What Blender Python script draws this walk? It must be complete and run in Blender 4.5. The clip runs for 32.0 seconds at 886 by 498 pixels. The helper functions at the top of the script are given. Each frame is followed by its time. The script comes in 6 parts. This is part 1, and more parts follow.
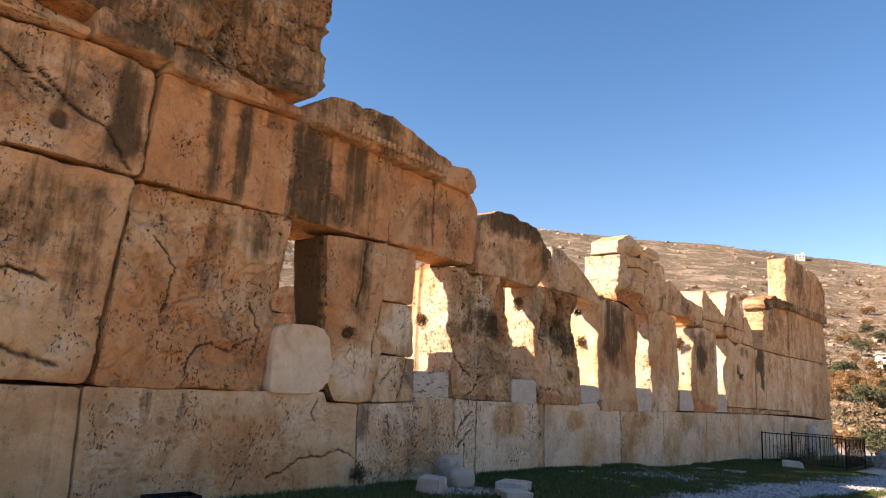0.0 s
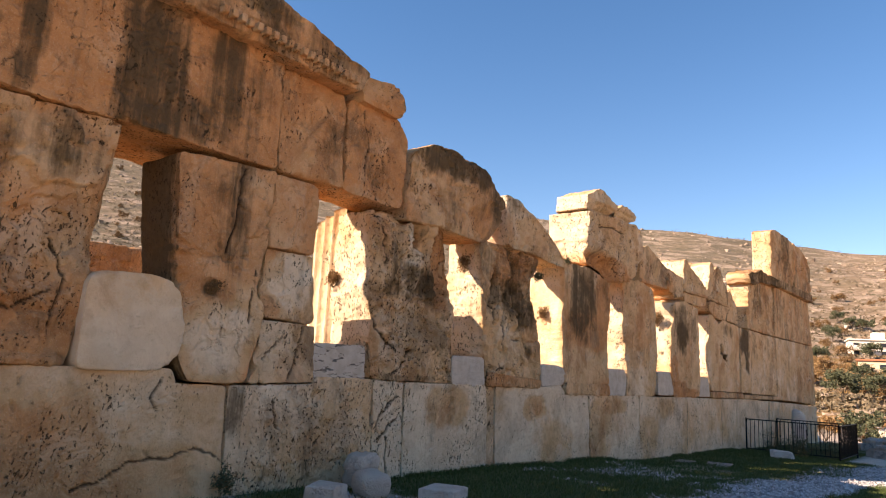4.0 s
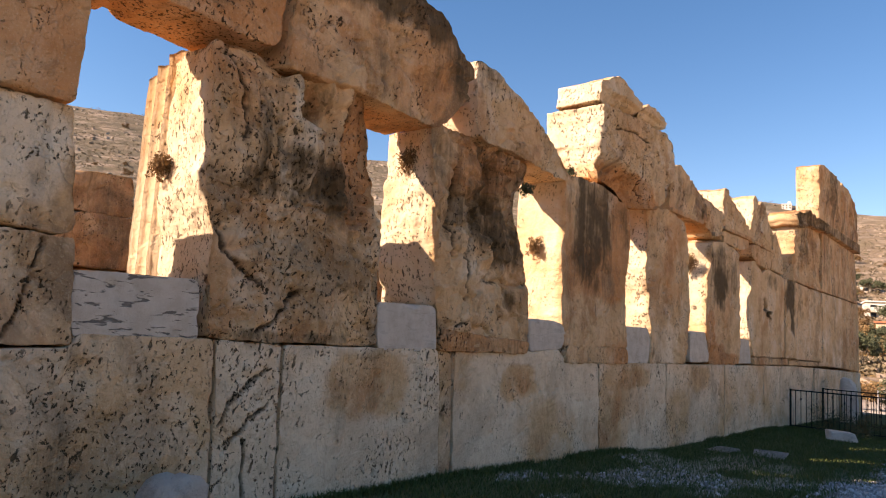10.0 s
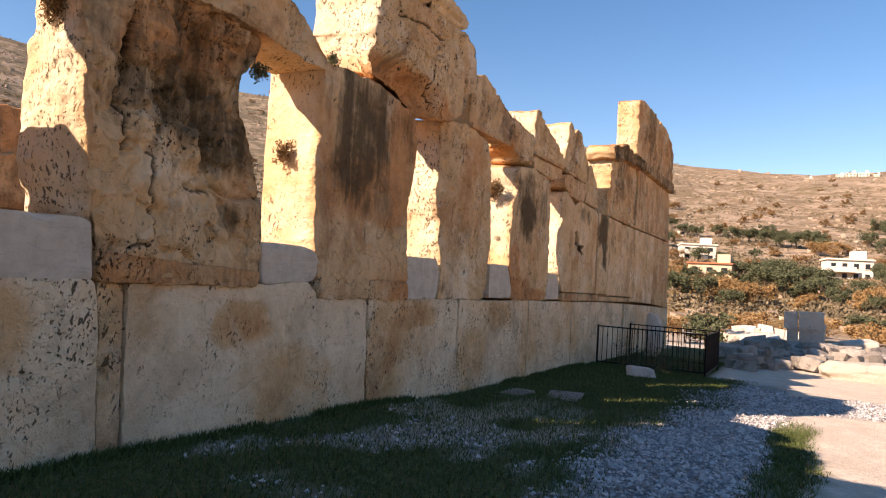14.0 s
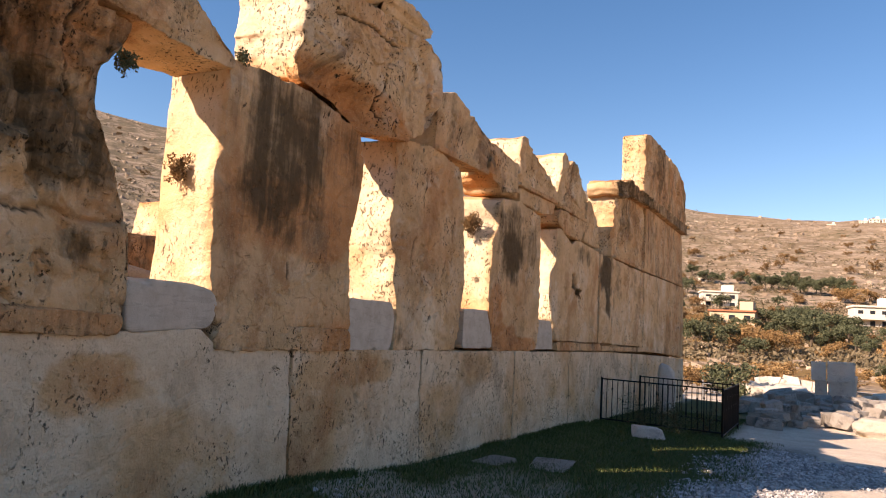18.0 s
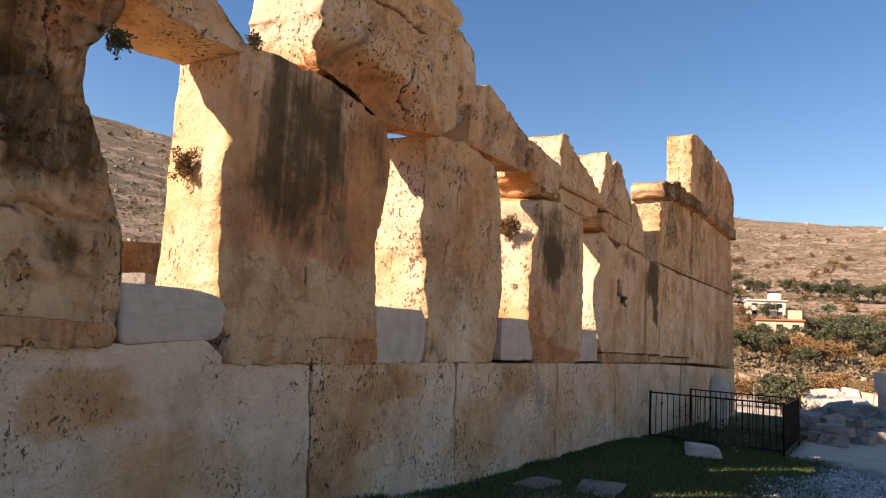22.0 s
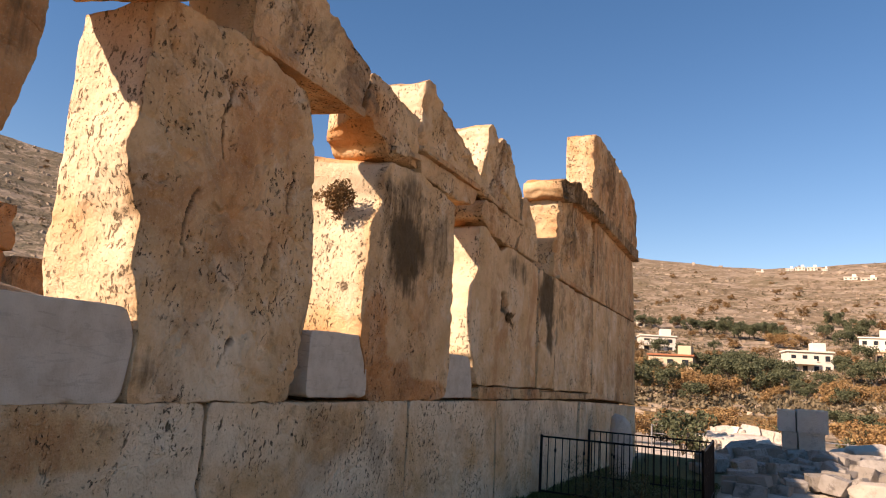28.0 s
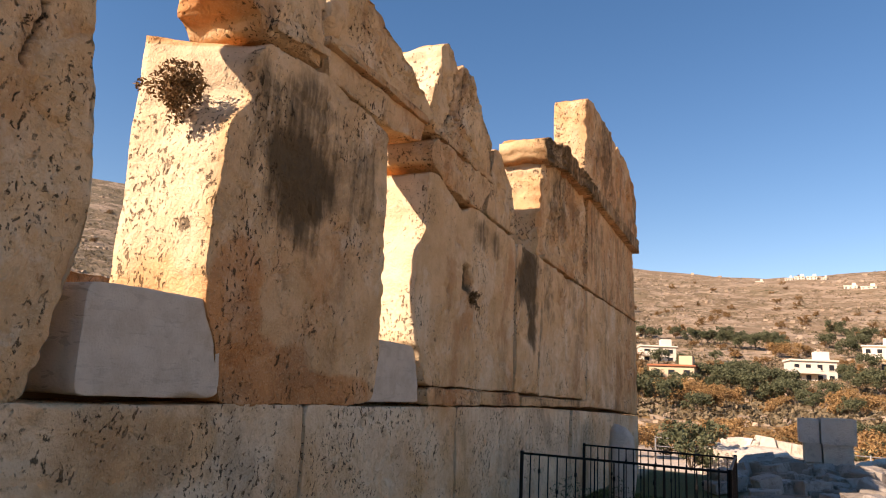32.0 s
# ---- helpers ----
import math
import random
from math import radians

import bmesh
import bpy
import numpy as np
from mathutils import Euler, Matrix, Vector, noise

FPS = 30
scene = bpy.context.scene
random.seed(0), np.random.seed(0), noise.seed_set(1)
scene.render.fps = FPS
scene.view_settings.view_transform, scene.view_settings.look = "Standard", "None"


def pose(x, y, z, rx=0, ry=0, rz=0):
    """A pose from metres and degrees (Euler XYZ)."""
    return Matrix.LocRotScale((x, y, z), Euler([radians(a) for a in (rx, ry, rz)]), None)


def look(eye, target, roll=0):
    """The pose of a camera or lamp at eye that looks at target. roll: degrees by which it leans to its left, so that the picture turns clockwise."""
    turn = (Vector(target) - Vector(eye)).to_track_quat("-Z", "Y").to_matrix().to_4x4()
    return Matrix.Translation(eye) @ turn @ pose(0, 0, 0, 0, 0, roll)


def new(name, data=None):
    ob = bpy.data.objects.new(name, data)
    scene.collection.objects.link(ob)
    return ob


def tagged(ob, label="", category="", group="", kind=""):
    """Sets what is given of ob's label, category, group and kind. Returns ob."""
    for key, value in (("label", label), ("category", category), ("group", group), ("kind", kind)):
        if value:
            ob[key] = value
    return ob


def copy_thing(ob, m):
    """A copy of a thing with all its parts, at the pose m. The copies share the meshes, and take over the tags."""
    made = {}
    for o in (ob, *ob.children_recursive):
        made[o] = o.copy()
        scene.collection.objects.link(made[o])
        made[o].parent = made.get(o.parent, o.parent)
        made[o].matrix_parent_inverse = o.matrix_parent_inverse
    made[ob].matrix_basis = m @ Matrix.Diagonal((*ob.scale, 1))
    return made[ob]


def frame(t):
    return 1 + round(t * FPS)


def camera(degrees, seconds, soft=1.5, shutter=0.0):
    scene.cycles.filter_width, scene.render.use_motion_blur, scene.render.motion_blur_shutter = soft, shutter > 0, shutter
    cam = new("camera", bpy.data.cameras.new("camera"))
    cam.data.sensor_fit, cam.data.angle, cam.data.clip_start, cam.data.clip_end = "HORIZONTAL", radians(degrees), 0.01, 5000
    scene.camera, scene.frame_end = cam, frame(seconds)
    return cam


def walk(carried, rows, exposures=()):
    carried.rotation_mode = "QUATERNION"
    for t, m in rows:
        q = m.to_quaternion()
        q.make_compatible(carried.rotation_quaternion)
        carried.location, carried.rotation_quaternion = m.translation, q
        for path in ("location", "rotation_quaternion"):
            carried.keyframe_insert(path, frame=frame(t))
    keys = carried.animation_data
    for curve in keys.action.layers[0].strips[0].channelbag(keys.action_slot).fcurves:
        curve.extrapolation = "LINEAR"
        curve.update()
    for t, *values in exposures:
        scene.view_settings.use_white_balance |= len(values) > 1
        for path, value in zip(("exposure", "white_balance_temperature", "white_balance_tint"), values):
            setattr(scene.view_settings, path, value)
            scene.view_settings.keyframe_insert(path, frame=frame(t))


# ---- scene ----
cam = camera(65.1, 32.0, soft=1.1)

PATH = [
    (0, (7.37, -6.501, 1.848), (6.083, -5.02, 2.237), 3.4),
    (0.5, (7.252, -6.235, 1.846), (5.961, -4.762, 2.249), 3.0),
    (1, (7.178, -5.893, 1.824), (5.889, -4.417, 2.224), 3.5),
    (1.5, (7.015, -5.636, 1.814), (5.723, -4.158, 2.2), 3.5),
    (2, (6.837, -5.341, 1.803), (5.55, -3.857, 2.181), 3.4),
    (2.5, (6.725, -4.963, 1.765), (5.433, -3.484, 2.143), 3.0),
    (3, (6.59, -4.616, 1.754), (5.34, -3.1, 2.129), 3.6),
    (3.5, (6.392, -4.299, 1.75), (5.156, -2.769, 2.112), 3.2),
    (4, (6.241, -3.956, 1.766), (5.002, -2.427, 2.124), 3.2),
    (4.5, (6.075, -3.655, 1.744), (4.825, -2.136, 2.107), 3.4),
    (6.5, (5.27, -2.45, 1.783), (3.99, -0.959, 2.159), 3.5),
    (7, (5.135, -2.123, 1.781), (3.839, -0.643, 2.142), 3.6),
    (7.5, (4.988, -1.836, 1.771), (3.697, -0.349, 2.12), 3.4),
    (8, (4.812, -1.564, 1.759), (3.525, -0.061, 2.05), 3.4),
    (8.5, (4.695, -1.258, 1.749), (3.413, 0.256, 2.006), 3.6),
    (9, (4.578, -0.971, 1.777), (3.29, 0.537, 2.038), 3.3),
    (9.5, (4.434, -0.668, 1.788), (3.169, 0.861, 2.04), 3.5),
    (10, (4.392, -0.347, 1.797), (3.126, 1.181, 2.043), 3.5),
    (10.5, (4.378, -0.044, 1.811), (3.141, 1.513, 2.027), 3.5),
    (11, (4.339, 0.247, 1.82), (3.211, 1.886, 2.02), 3.7),
    (11.5, (4.378, 0.426, 1.809), (3.414, 2.171, 1.972), 3.9),
    (12, (4.421, 0.654, 1.791), (3.498, 2.423, 1.931), 3.7),
    (12.5, (4.406, 0.897, 1.75), (3.483, 2.668, 1.854), 3.6),
    (13, (4.337, 1.186, 1.784), (3.437, 2.97, 1.88), 3.2),
    (13.5, (4.33, 1.466, 1.791), (3.414, 3.241, 1.882), 3.7),
    (14, (4.313, 1.777, 1.785), (3.404, 3.555, 1.882), 3.6),
    (14.5, (4.252, 2.056, 1.779), (3.346, 3.836, 1.873), 3.6),
    (16.5, (4.236, 3.088, 1.789), (3.316, 4.861, 1.893), 3.6),
    (17, (4.246, 3.252, 1.807), (3.312, 5.015, 1.943), 3.4),
    (17.5, (4.293, 3.356, 1.827), (3.34, 5.104, 2.015), 3.5),
    (18, (4.298, 3.393, 1.821), (3.339, 5.132, 2.052), 3.6),
    (18.5, (4.309, 3.383, 1.818), (3.333, 5.11, 2.075), 3.6),
    (19, (4.315, 3.379, 1.815), (3.314, 5.09, 2.085), 3.6),
    (19.5, (4.303, 3.377, 1.805), (3.243, 5.05, 2.081), 3.5),
    (20, (4.309, 3.417, 1.799), (3.233, 5.081, 2.071), 3.6),
    (20.5, (4.242, 3.485, 1.791), (3.142, 5.134, 2.058), 3.5),
    (21, (4.104, 3.591, 1.814), (3.011, 5.244, 2.08), 3.4),
    (21.5, (4.029, 3.737, 1.803), (2.956, 5.405, 2.064), 3.5),
    (22, (4.008, 3.985, 1.814), (2.956, 5.665, 2.071), 3.3),
    (22.5, (3.962, 4.196, 1.821), (2.945, 5.899, 2.074), 3.5),
    (23, (3.86, 4.448, 1.852), (2.939, 6.205, 2.1), 3.6),
    (23.5, (3.788, 4.69, 1.813), (2.958, 6.493, 2.06), 3.6),
    (24, (3.734, 4.981, 1.792), (2.932, 6.8, 2.008), 3.6),
    (24.5, (3.647, 5.231, 1.799), (2.849, 7.058, 1.959), 3.7),
    (26.5, (3.348, 6.214, 1.914), (2.546, 8.028, 2.174), 4.4),
    (27, (3.276, 6.496, 1.878), (2.461, 8.293, 2.199), 4.1),
    (27.5, (3.294, 6.875, 1.85), (2.479, 8.664, 2.213), 3.7),
    (28, (3.234, 7.204, 1.812), (2.425, 8.997, 2.177), 3.7),
    (28.5, (3.191, 7.537, 1.803), (2.371, 9.325, 2.168), 3.6),
    (29, (3.166, 7.935, 1.803), (2.355, 9.719, 2.202), 3.4),
    (29.5, (3.069, 8.26, 1.771), (2.275, 10.051, 2.17), 3.9),
    (30, (2.977, 8.558, 1.761), (2.185, 10.351, 2.161), 3.4),
    (30.5, (2.974, 8.831, 1.763), (2.169, 10.617, 2.166), 3.1),
    (31, (2.941, 9.075, 1.74), (2.143, 10.863, 2.146), 3.4),
    (31.5, (2.857, 9.342, 1.735), (2.06, 11.131, 2.139), 3.1),
    (32, (2.827, 9.651, 1.695), (2.023, 11.438, 2.099), 3.1),
]
walk(cam, [(t, look(eye, target, roll)) for t, eye, target, roll in PATH],
     exposures=[(0, 1.30, 7850, 28), (4, 1.26, 7850, 28), (9, 1.18, 7850, 28), (13, 1.14, 7900, 28), (20, 1.02, 7900, 28), (24, 0.91, 7950, 28), (28, 0.82, 8000, 28), (29, 0.79, 8000, 28), (30, 0.90, 8000, 28), (32, 0.90, 8050, 28)])
SKY_STRENGTH, SUN_STRENGTH = 0.095, 4.5

# ---- light ----
SUN_WAY = Vector((1.0, 1.37, -1.07)).normalized()
world = bpy.data.worlds.new("world")
scene.world = world
world.use_nodes = True
wn = world.node_tree
bg = wn.nodes["Background"]
sky = wn.nodes.new("ShaderNodeTexSky")
sky.sky_type = "NISHITA"
sky.sun_disc = False
sky.sun_elevation = math.asin(-SUN_WAY.z)
sky.sun_rotation = math.atan2(-SUN_WAY.x, -SUN_WAY.y)
sky.air_density, sky.dust_density, sky.ozone_density, sky.altitude = 1.0, 0.0, 1.4, 700
deep = wn.nodes.new("ShaderNodeHueSaturation")
deep.inputs["Hue"].default_value = 0.498
deep.inputs["Saturation"].default_value = 1.32
wn.links.new(sky.outputs[0], deep.inputs["Color"])
wn.links.new(deep.outputs[0], bg.inputs[0])
bg.inputs[1].default_value = SKY_STRENGTH
sun_data = bpy.data.lights.new("sun", "SUN")
sun_data.energy, sun_data.angle, sun_data.color = SUN_STRENGTH, radians(0.5), (1.0, 0.92, 0.81)
sun = new("sun", sun_data)
sun.matrix_world = look((-40, -44, 38), Vector((-40, -44, 38)) + SUN_WAY)


# ---- materials ----
class Nodes:
    """Short hand for a node material."""

    def __init__(self, name, roughness=0.9):
        self.mat = bpy.data.materials.new(name)
        self.mat.use_nodes = True
        self.tree = self.mat.node_tree
        self.bsdf = self.tree.nodes["Principled BSDF"]
        self.bsdf.inputs["Roughness"].default_value = roughness
        self.bsdf.inputs["Specular IOR Level"].default_value = 0.25 if roughness < 0.85 else 0.07
        self.place = self.tree.nodes.new("ShaderNodeNewGeometry").outputs["Position"]

    def put(self, socket, value):
        if isinstance(value, bpy.types.NodeSocket):
            self.tree.links.new(value, socket)
        elif isinstance(value, (tuple, list)) and len(value) == 3 and socket.type == "RGBA":
            socket.default_value = (*value, 1)
        else:
            socket.default_value = value

    def scaled(self, sx, sy, sz, vector=None):
        n = self.tree.nodes.new("ShaderNodeVectorMath")
        n.operation = "MULTIPLY"
        self.put(n.inputs[0], vector or self.place)
        n.inputs[1].default_value = (sx, sy, sz)
        return n.outputs[0]

    def noise(self, scale, detail=4, rough=0.6, vector=None, distortion=0.0):
        n = self.tree.nodes.new("ShaderNodeTexNoise")
        self.put(n.inputs["Vector"], vector or self.place)
        n.inputs["Scale"].default_value, n.inputs["Detail"].default_value = scale, detail
        n.inputs["Roughness"].default_value, n.inputs["Distortion"].default_value = rough, distortion
        return n.outputs["Fac"]

    def cells(self, scale, vector=None, feature="F1", out="Distance"):
        n = self.tree.nodes.new("ShaderNodeTexVoronoi")
        n.feature = feature
        self.put(n.inputs["Vector"], vector or self.place)
        n.inputs["Scale"].default_value = scale
        return n.outputs[out]

    def ramp(self, value, low, high, a=0.0, b=1.0):
        n = self.tree.nodes.new("ShaderNodeMapRange")
        n.interpolation_type = "SMOOTHSTEP"
        self.put(n.inputs[0], value)
        for k, v in enumerate((low, high, a, b)):
            n.inputs[k + 1].default_value = v
        return n.outputs[0]

    def math(self, op, a, b=0.0):
        n = self.tree.nodes.new("ShaderNodeMath")
        n.operation = op
        self.put(n.inputs[0], a)
        self.put(n.inputs[1], b)
        return n.outputs[0]

    def mix(self, fac, a, b, blend="MIX"):
        n = self.tree.nodes.new("ShaderNodeMix")
        n.data_type, n.blend_type = "RGBA", blend
        self.put(n.inputs[0], fac)
        self.put(n.inputs[6], a)
        self.put(n.inputs[7], b)
        return n.outputs[2]

    def attribute(self, name):
        n = self.tree.nodes.new("ShaderNodeAttribute")
        n.attribute_name = name
        return n.outputs["Fac"]

    def bump(self, height, distance, strength=1.0, normal=None):
        n = self.tree.nodes.new("ShaderNodeBump")
        n.inputs["Strength"].default_value, n.inputs["Distance"].default_value = strength, distance
        self.put(n.inputs["Height"], height)
        if normal:
            self.put(n.inputs["Normal"], normal)
        return n.outputs[0]

    def done(self, colour, normal=None):
        self.put(self.bsdf.inputs["Base Color"], colour)
        if normal:
            self.put(self.bsdf.inputs["Normal"], normal)
        return self.mat


def limestone():
    """Weathered limestone: tone blends pale grey to orange, stain is the dark crust, pitted sets how many holes it has,
    crack marks splits and hollows painted dark for their shade.
    """
    n = Nodes("limestone", 0.92)
    tone, stain, crack = n.attribute("tone"), n.attribute("stain"), n.attribute("crack")
    weather, pitted = n.attribute("weather"), n.attribute("pitted")
    sway = n.tree.nodes.new("ShaderNodeTexNoise")
    n.put(sway.inputs["Vector"], n.place)
    sway.inputs["Scale"].default_value, sway.inputs["Detail"].default_value = 9.0, 5
    bent = n.tree.nodes.new("ShaderNodeVectorMath")
    bent.operation = "MULTIPLY_ADD"
    n.put(bent.inputs[0], sway.outputs["Color"])
    bent.inputs[1].default_value = (0.10, 0.10, 0.10)
    n.put(bent.inputs[2], n.place)
    tilted = n.tree.nodes.new("ShaderNodeMapping")
    n.put(tilted.inputs["Vector"], bent.outputs[0])
    tilted.inputs["Rotation"].default_value = (0.33, 0, 0)
    leaning = tilted.outputs[0]
    wide = n.noise(0.7, 5, 0.6)
    mid = n.noise(2.4, 6, 0.62)
    small = n.noise(12, 5, 0.68)
    fine = n.noise(60, 4, 0.72)
    streak = n.noise(1.0, 5, 0.6, n.scaled(4.2, 4.2, 0.22), 0.3)
    thread = n.noise(1.0, 5, 0.65, n.scaled(17, 17, 0.55), 0.4)
    pale = n.mix(n.ramp(mid, 0.32, 0.68), (0.87, 0.70, 0.475), (0.76, 0.585, 0.38))
    cream = n.mix(n.ramp(mid, 0.32, 0.68), (0.77, 0.51, 0.275), (0.64, 0.40, 0.195))
    orange = n.mix(n.ramp(mid, 0.32, 0.68), (0.68, 0.33, 0.135), (0.54, 0.24, 0.09))
    t = n.math("ADD", tone, n.math("MULTIPLY", n.math("SUBTRACT", wide, 0.5), 1.6))
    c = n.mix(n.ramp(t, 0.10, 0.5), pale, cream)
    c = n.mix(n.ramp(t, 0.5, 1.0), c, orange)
    # broad patches: rust, bleached skin, brown grime
    rust = n.ramp(n.noise(1.2, 6, 0.66, n.scaled(1, 1, 0.6), 0.5), 0.52, 0.64)
    c = n.mix(n.math("MULTIPLY", n.math("MULTIPLY", rust, 0.6), n.ramp(tone, 0.15, 0.6, 0.2, 1.0)), c, (0.44, 0.19, 0.07))
    bleach = n.ramp(n.noise(1.5, 6, 0.7, None, 0.6), 0.53, 0.63)
    c = n.mix(n.math("MULTIPLY", bleach, n.ramp(tone, 0.4, 0.95, 0.5, 0.2)), c, (0.78, 0.625, 0.425))
    soot = n.ramp(n.noise(0.9, 6, 0.68, n.scaled(1, 1, 0.7), 0.7), 0.52, 0.66)
    c = n.mix(n.math("MULTIPLY", n.math("MULTIPLY", soot, 0.75), weather), c, (0.19, 0.12, 0.065))
    blotch = n.ramp(n.noise(4.5, 5, 0.7, None, 0.4), 0.56, 0.68)
    c = n.mix(n.math("MULTIPLY", n.math("MULTIPLY", blotch, 0.5), weather), c, (0.28, 0.15, 0.07))
    c = n.mix(n.ramp(small, 0.54, 0.74, 0.0, 0.28), c, (0.36, 0.24, 0.13))
    c = n.mix(n.ramp(fine, 0.50, 0.75, 0.0, 0.30), c, (0.84, 0.70, 0.455))
    c = n.mix(n.math("MULTIPLY", n.math("MULTIPLY", n.ramp(streak, 0.57, 0.72), 0.26), weather), c, (0.22, 0.15, 0.09))
    # black crust in upright bands
    s = n.math("ADD", stain, n.math("MULTIPLY", n.math("MULTIPLY", n.math("SUBTRACT", streak, 0.5), 1.1), n.ramp(stain, 0.0, 0.3, 0.05, 1.0)))
    s = n.math("ADD", s, n.math("MULTIPLY", n.math("MULTIPLY", n.math("SUBTRACT", thread, 0.5), 0.9), n.ramp(stain, 0.0, 0.35)))
    s = n.math("ADD", s, n.math("MULTIPLY", n.math("SUBTRACT", mid, 0.5), 0.9))
    s = n.math("ADD", s, n.math("MULTIPLY", n.math("SUBTRACT", small, 0.5), 0.4))
    crust = n.mix(small, (0.042, 0.029, 0.015), (0.155, 0.105, 0.053))
    c = n.mix(n.math("MULTIPLY", n.ramp(s, 0.18, 0.95), 0.92), c, crust)
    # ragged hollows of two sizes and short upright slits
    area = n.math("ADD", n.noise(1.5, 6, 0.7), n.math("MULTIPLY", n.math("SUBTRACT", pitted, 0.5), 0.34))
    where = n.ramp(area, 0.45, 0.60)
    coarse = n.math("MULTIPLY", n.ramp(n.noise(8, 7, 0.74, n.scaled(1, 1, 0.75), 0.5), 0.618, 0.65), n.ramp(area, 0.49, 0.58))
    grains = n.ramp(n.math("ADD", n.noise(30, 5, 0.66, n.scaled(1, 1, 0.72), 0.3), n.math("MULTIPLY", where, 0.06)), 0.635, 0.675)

    def slots(stretch, share, largest, low, high):
        v = n.tree.nodes.new("ShaderNodeTexVoronoi")
        n.put(v.inputs["Vector"], n.scaled(*stretch, leaning))
        v.inputs["Scale"].default_value = 1.0
        pick = n.tree.nodes.new("ShaderNodeSeparateColor")
        n.put(pick.inputs[0], v.outputs["Color"])
        size = n.ramp(pick.outputs[0], 1.0 - share, 1.0, -0.1, largest)
        return n.math("MULTIPLY", n.ramp(n.math("SUBTRACT", v.outputs["Distance"], size), 0.04, -0.04), n.ramp(area, low, high))

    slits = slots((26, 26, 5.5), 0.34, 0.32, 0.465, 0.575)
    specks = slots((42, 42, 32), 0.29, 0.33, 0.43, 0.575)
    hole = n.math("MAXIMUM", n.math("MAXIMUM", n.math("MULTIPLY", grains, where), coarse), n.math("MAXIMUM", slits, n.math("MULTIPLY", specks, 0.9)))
    # shade inside holes and cracks painted as near-black brown
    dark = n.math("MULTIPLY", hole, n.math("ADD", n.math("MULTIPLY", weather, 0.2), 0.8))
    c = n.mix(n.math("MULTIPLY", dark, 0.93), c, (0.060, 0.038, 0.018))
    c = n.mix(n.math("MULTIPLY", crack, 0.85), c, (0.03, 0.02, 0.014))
    # flaked skin: thin layers broken off along ragged rims
    flake = n.ramp(n.noise(1.9, 5, 0.6, None, 0.3), 0.50, 0.54)
    h = n.math("ADD", n.math("MULTIPLY", fine, 0.10), n.math("ADD", n.math("MULTIPLY", small, 0.30), n.math("MULTIPLY", mid, 0.45)))
    h = n.math("SUBTRACT", h, n.math("MULTIPLY", n.math("MULTIPLY", flake, 0.16), weather))
    h = n.math("SUBTRACT", h, n.math("MULTIPLY", hole, 0.38))
    return n.done(c, n.bump(h, 0.085, 1.0))


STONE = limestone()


def plain_stone():
    n = Nodes("cut_stone", 0.9)
    mid, fine = n.noise(7, 5, 0.6), n.noise(70, 4, 0.7)
    c = n.mix(n.ramp(mid, 0.35, 0.7), (0.62, 0.54, 0.42), (0.52, 0.44, 0.33))
    c = n.mix(n.ramp(n.noise(2, 5, 0.7), 0.55, 0.7, 0, 0.35), c, (0.36, 0.26, 0.16))
    scar = n.ramp(n.noise(1.0, 3, 0.6, n.scaled(5, 5, 22), 0.8), 0.57, 0.63)
    scar = n.math("MULTIPLY", scar, n.attribute("pitted"))
    c = n.mix(n.math("MULTIPLY", scar, 0.8), c, (0.10, 0.085, 0.07))
    return n.done(c, n.bump(n.math("SUBTRACT", n.math("ADD", fine, mid), scar), 0.008, 0.8))


CUT = plain_stone()


def rubble_stone(name, light, dark, spots):
    n = Nodes(name, 0.93)
    info = n.tree.nodes.new("ShaderNodeObjectInfo").outputs["Random"]
    mid, fine = n.noise(5, 5, 0.65), n.noise(40, 4, 0.7)
    c = n.mix(info, light, dark)
    c = n.mix(n.ramp(mid, 0.4, 0.7, 0, 0.7), c, dark)
    c = n.mix(n.ramp(n.noise(3.2, 6, 0.75), 0.52, 0.66, 0, spots), c, (0.13, 0.115, 0.10))
    return n.done(c, n.bump(n.math("ADD", n.math("MULTIPLY", fine, 0.6), mid), 0.06, 0.9))


# two copies of rubble: shade put into the first colour, sunlight into the second
DIM_RUBBLE = rubble_stone("rubble_stone", (0.50, 0.455, 0.395), (0.30, 0.26, 0.21), 0.75)
PALE = rubble_stone("pale_rubble_stone", (0.78, 0.71, 0.60), (0.62, 0.53, 0.42), 0.3)


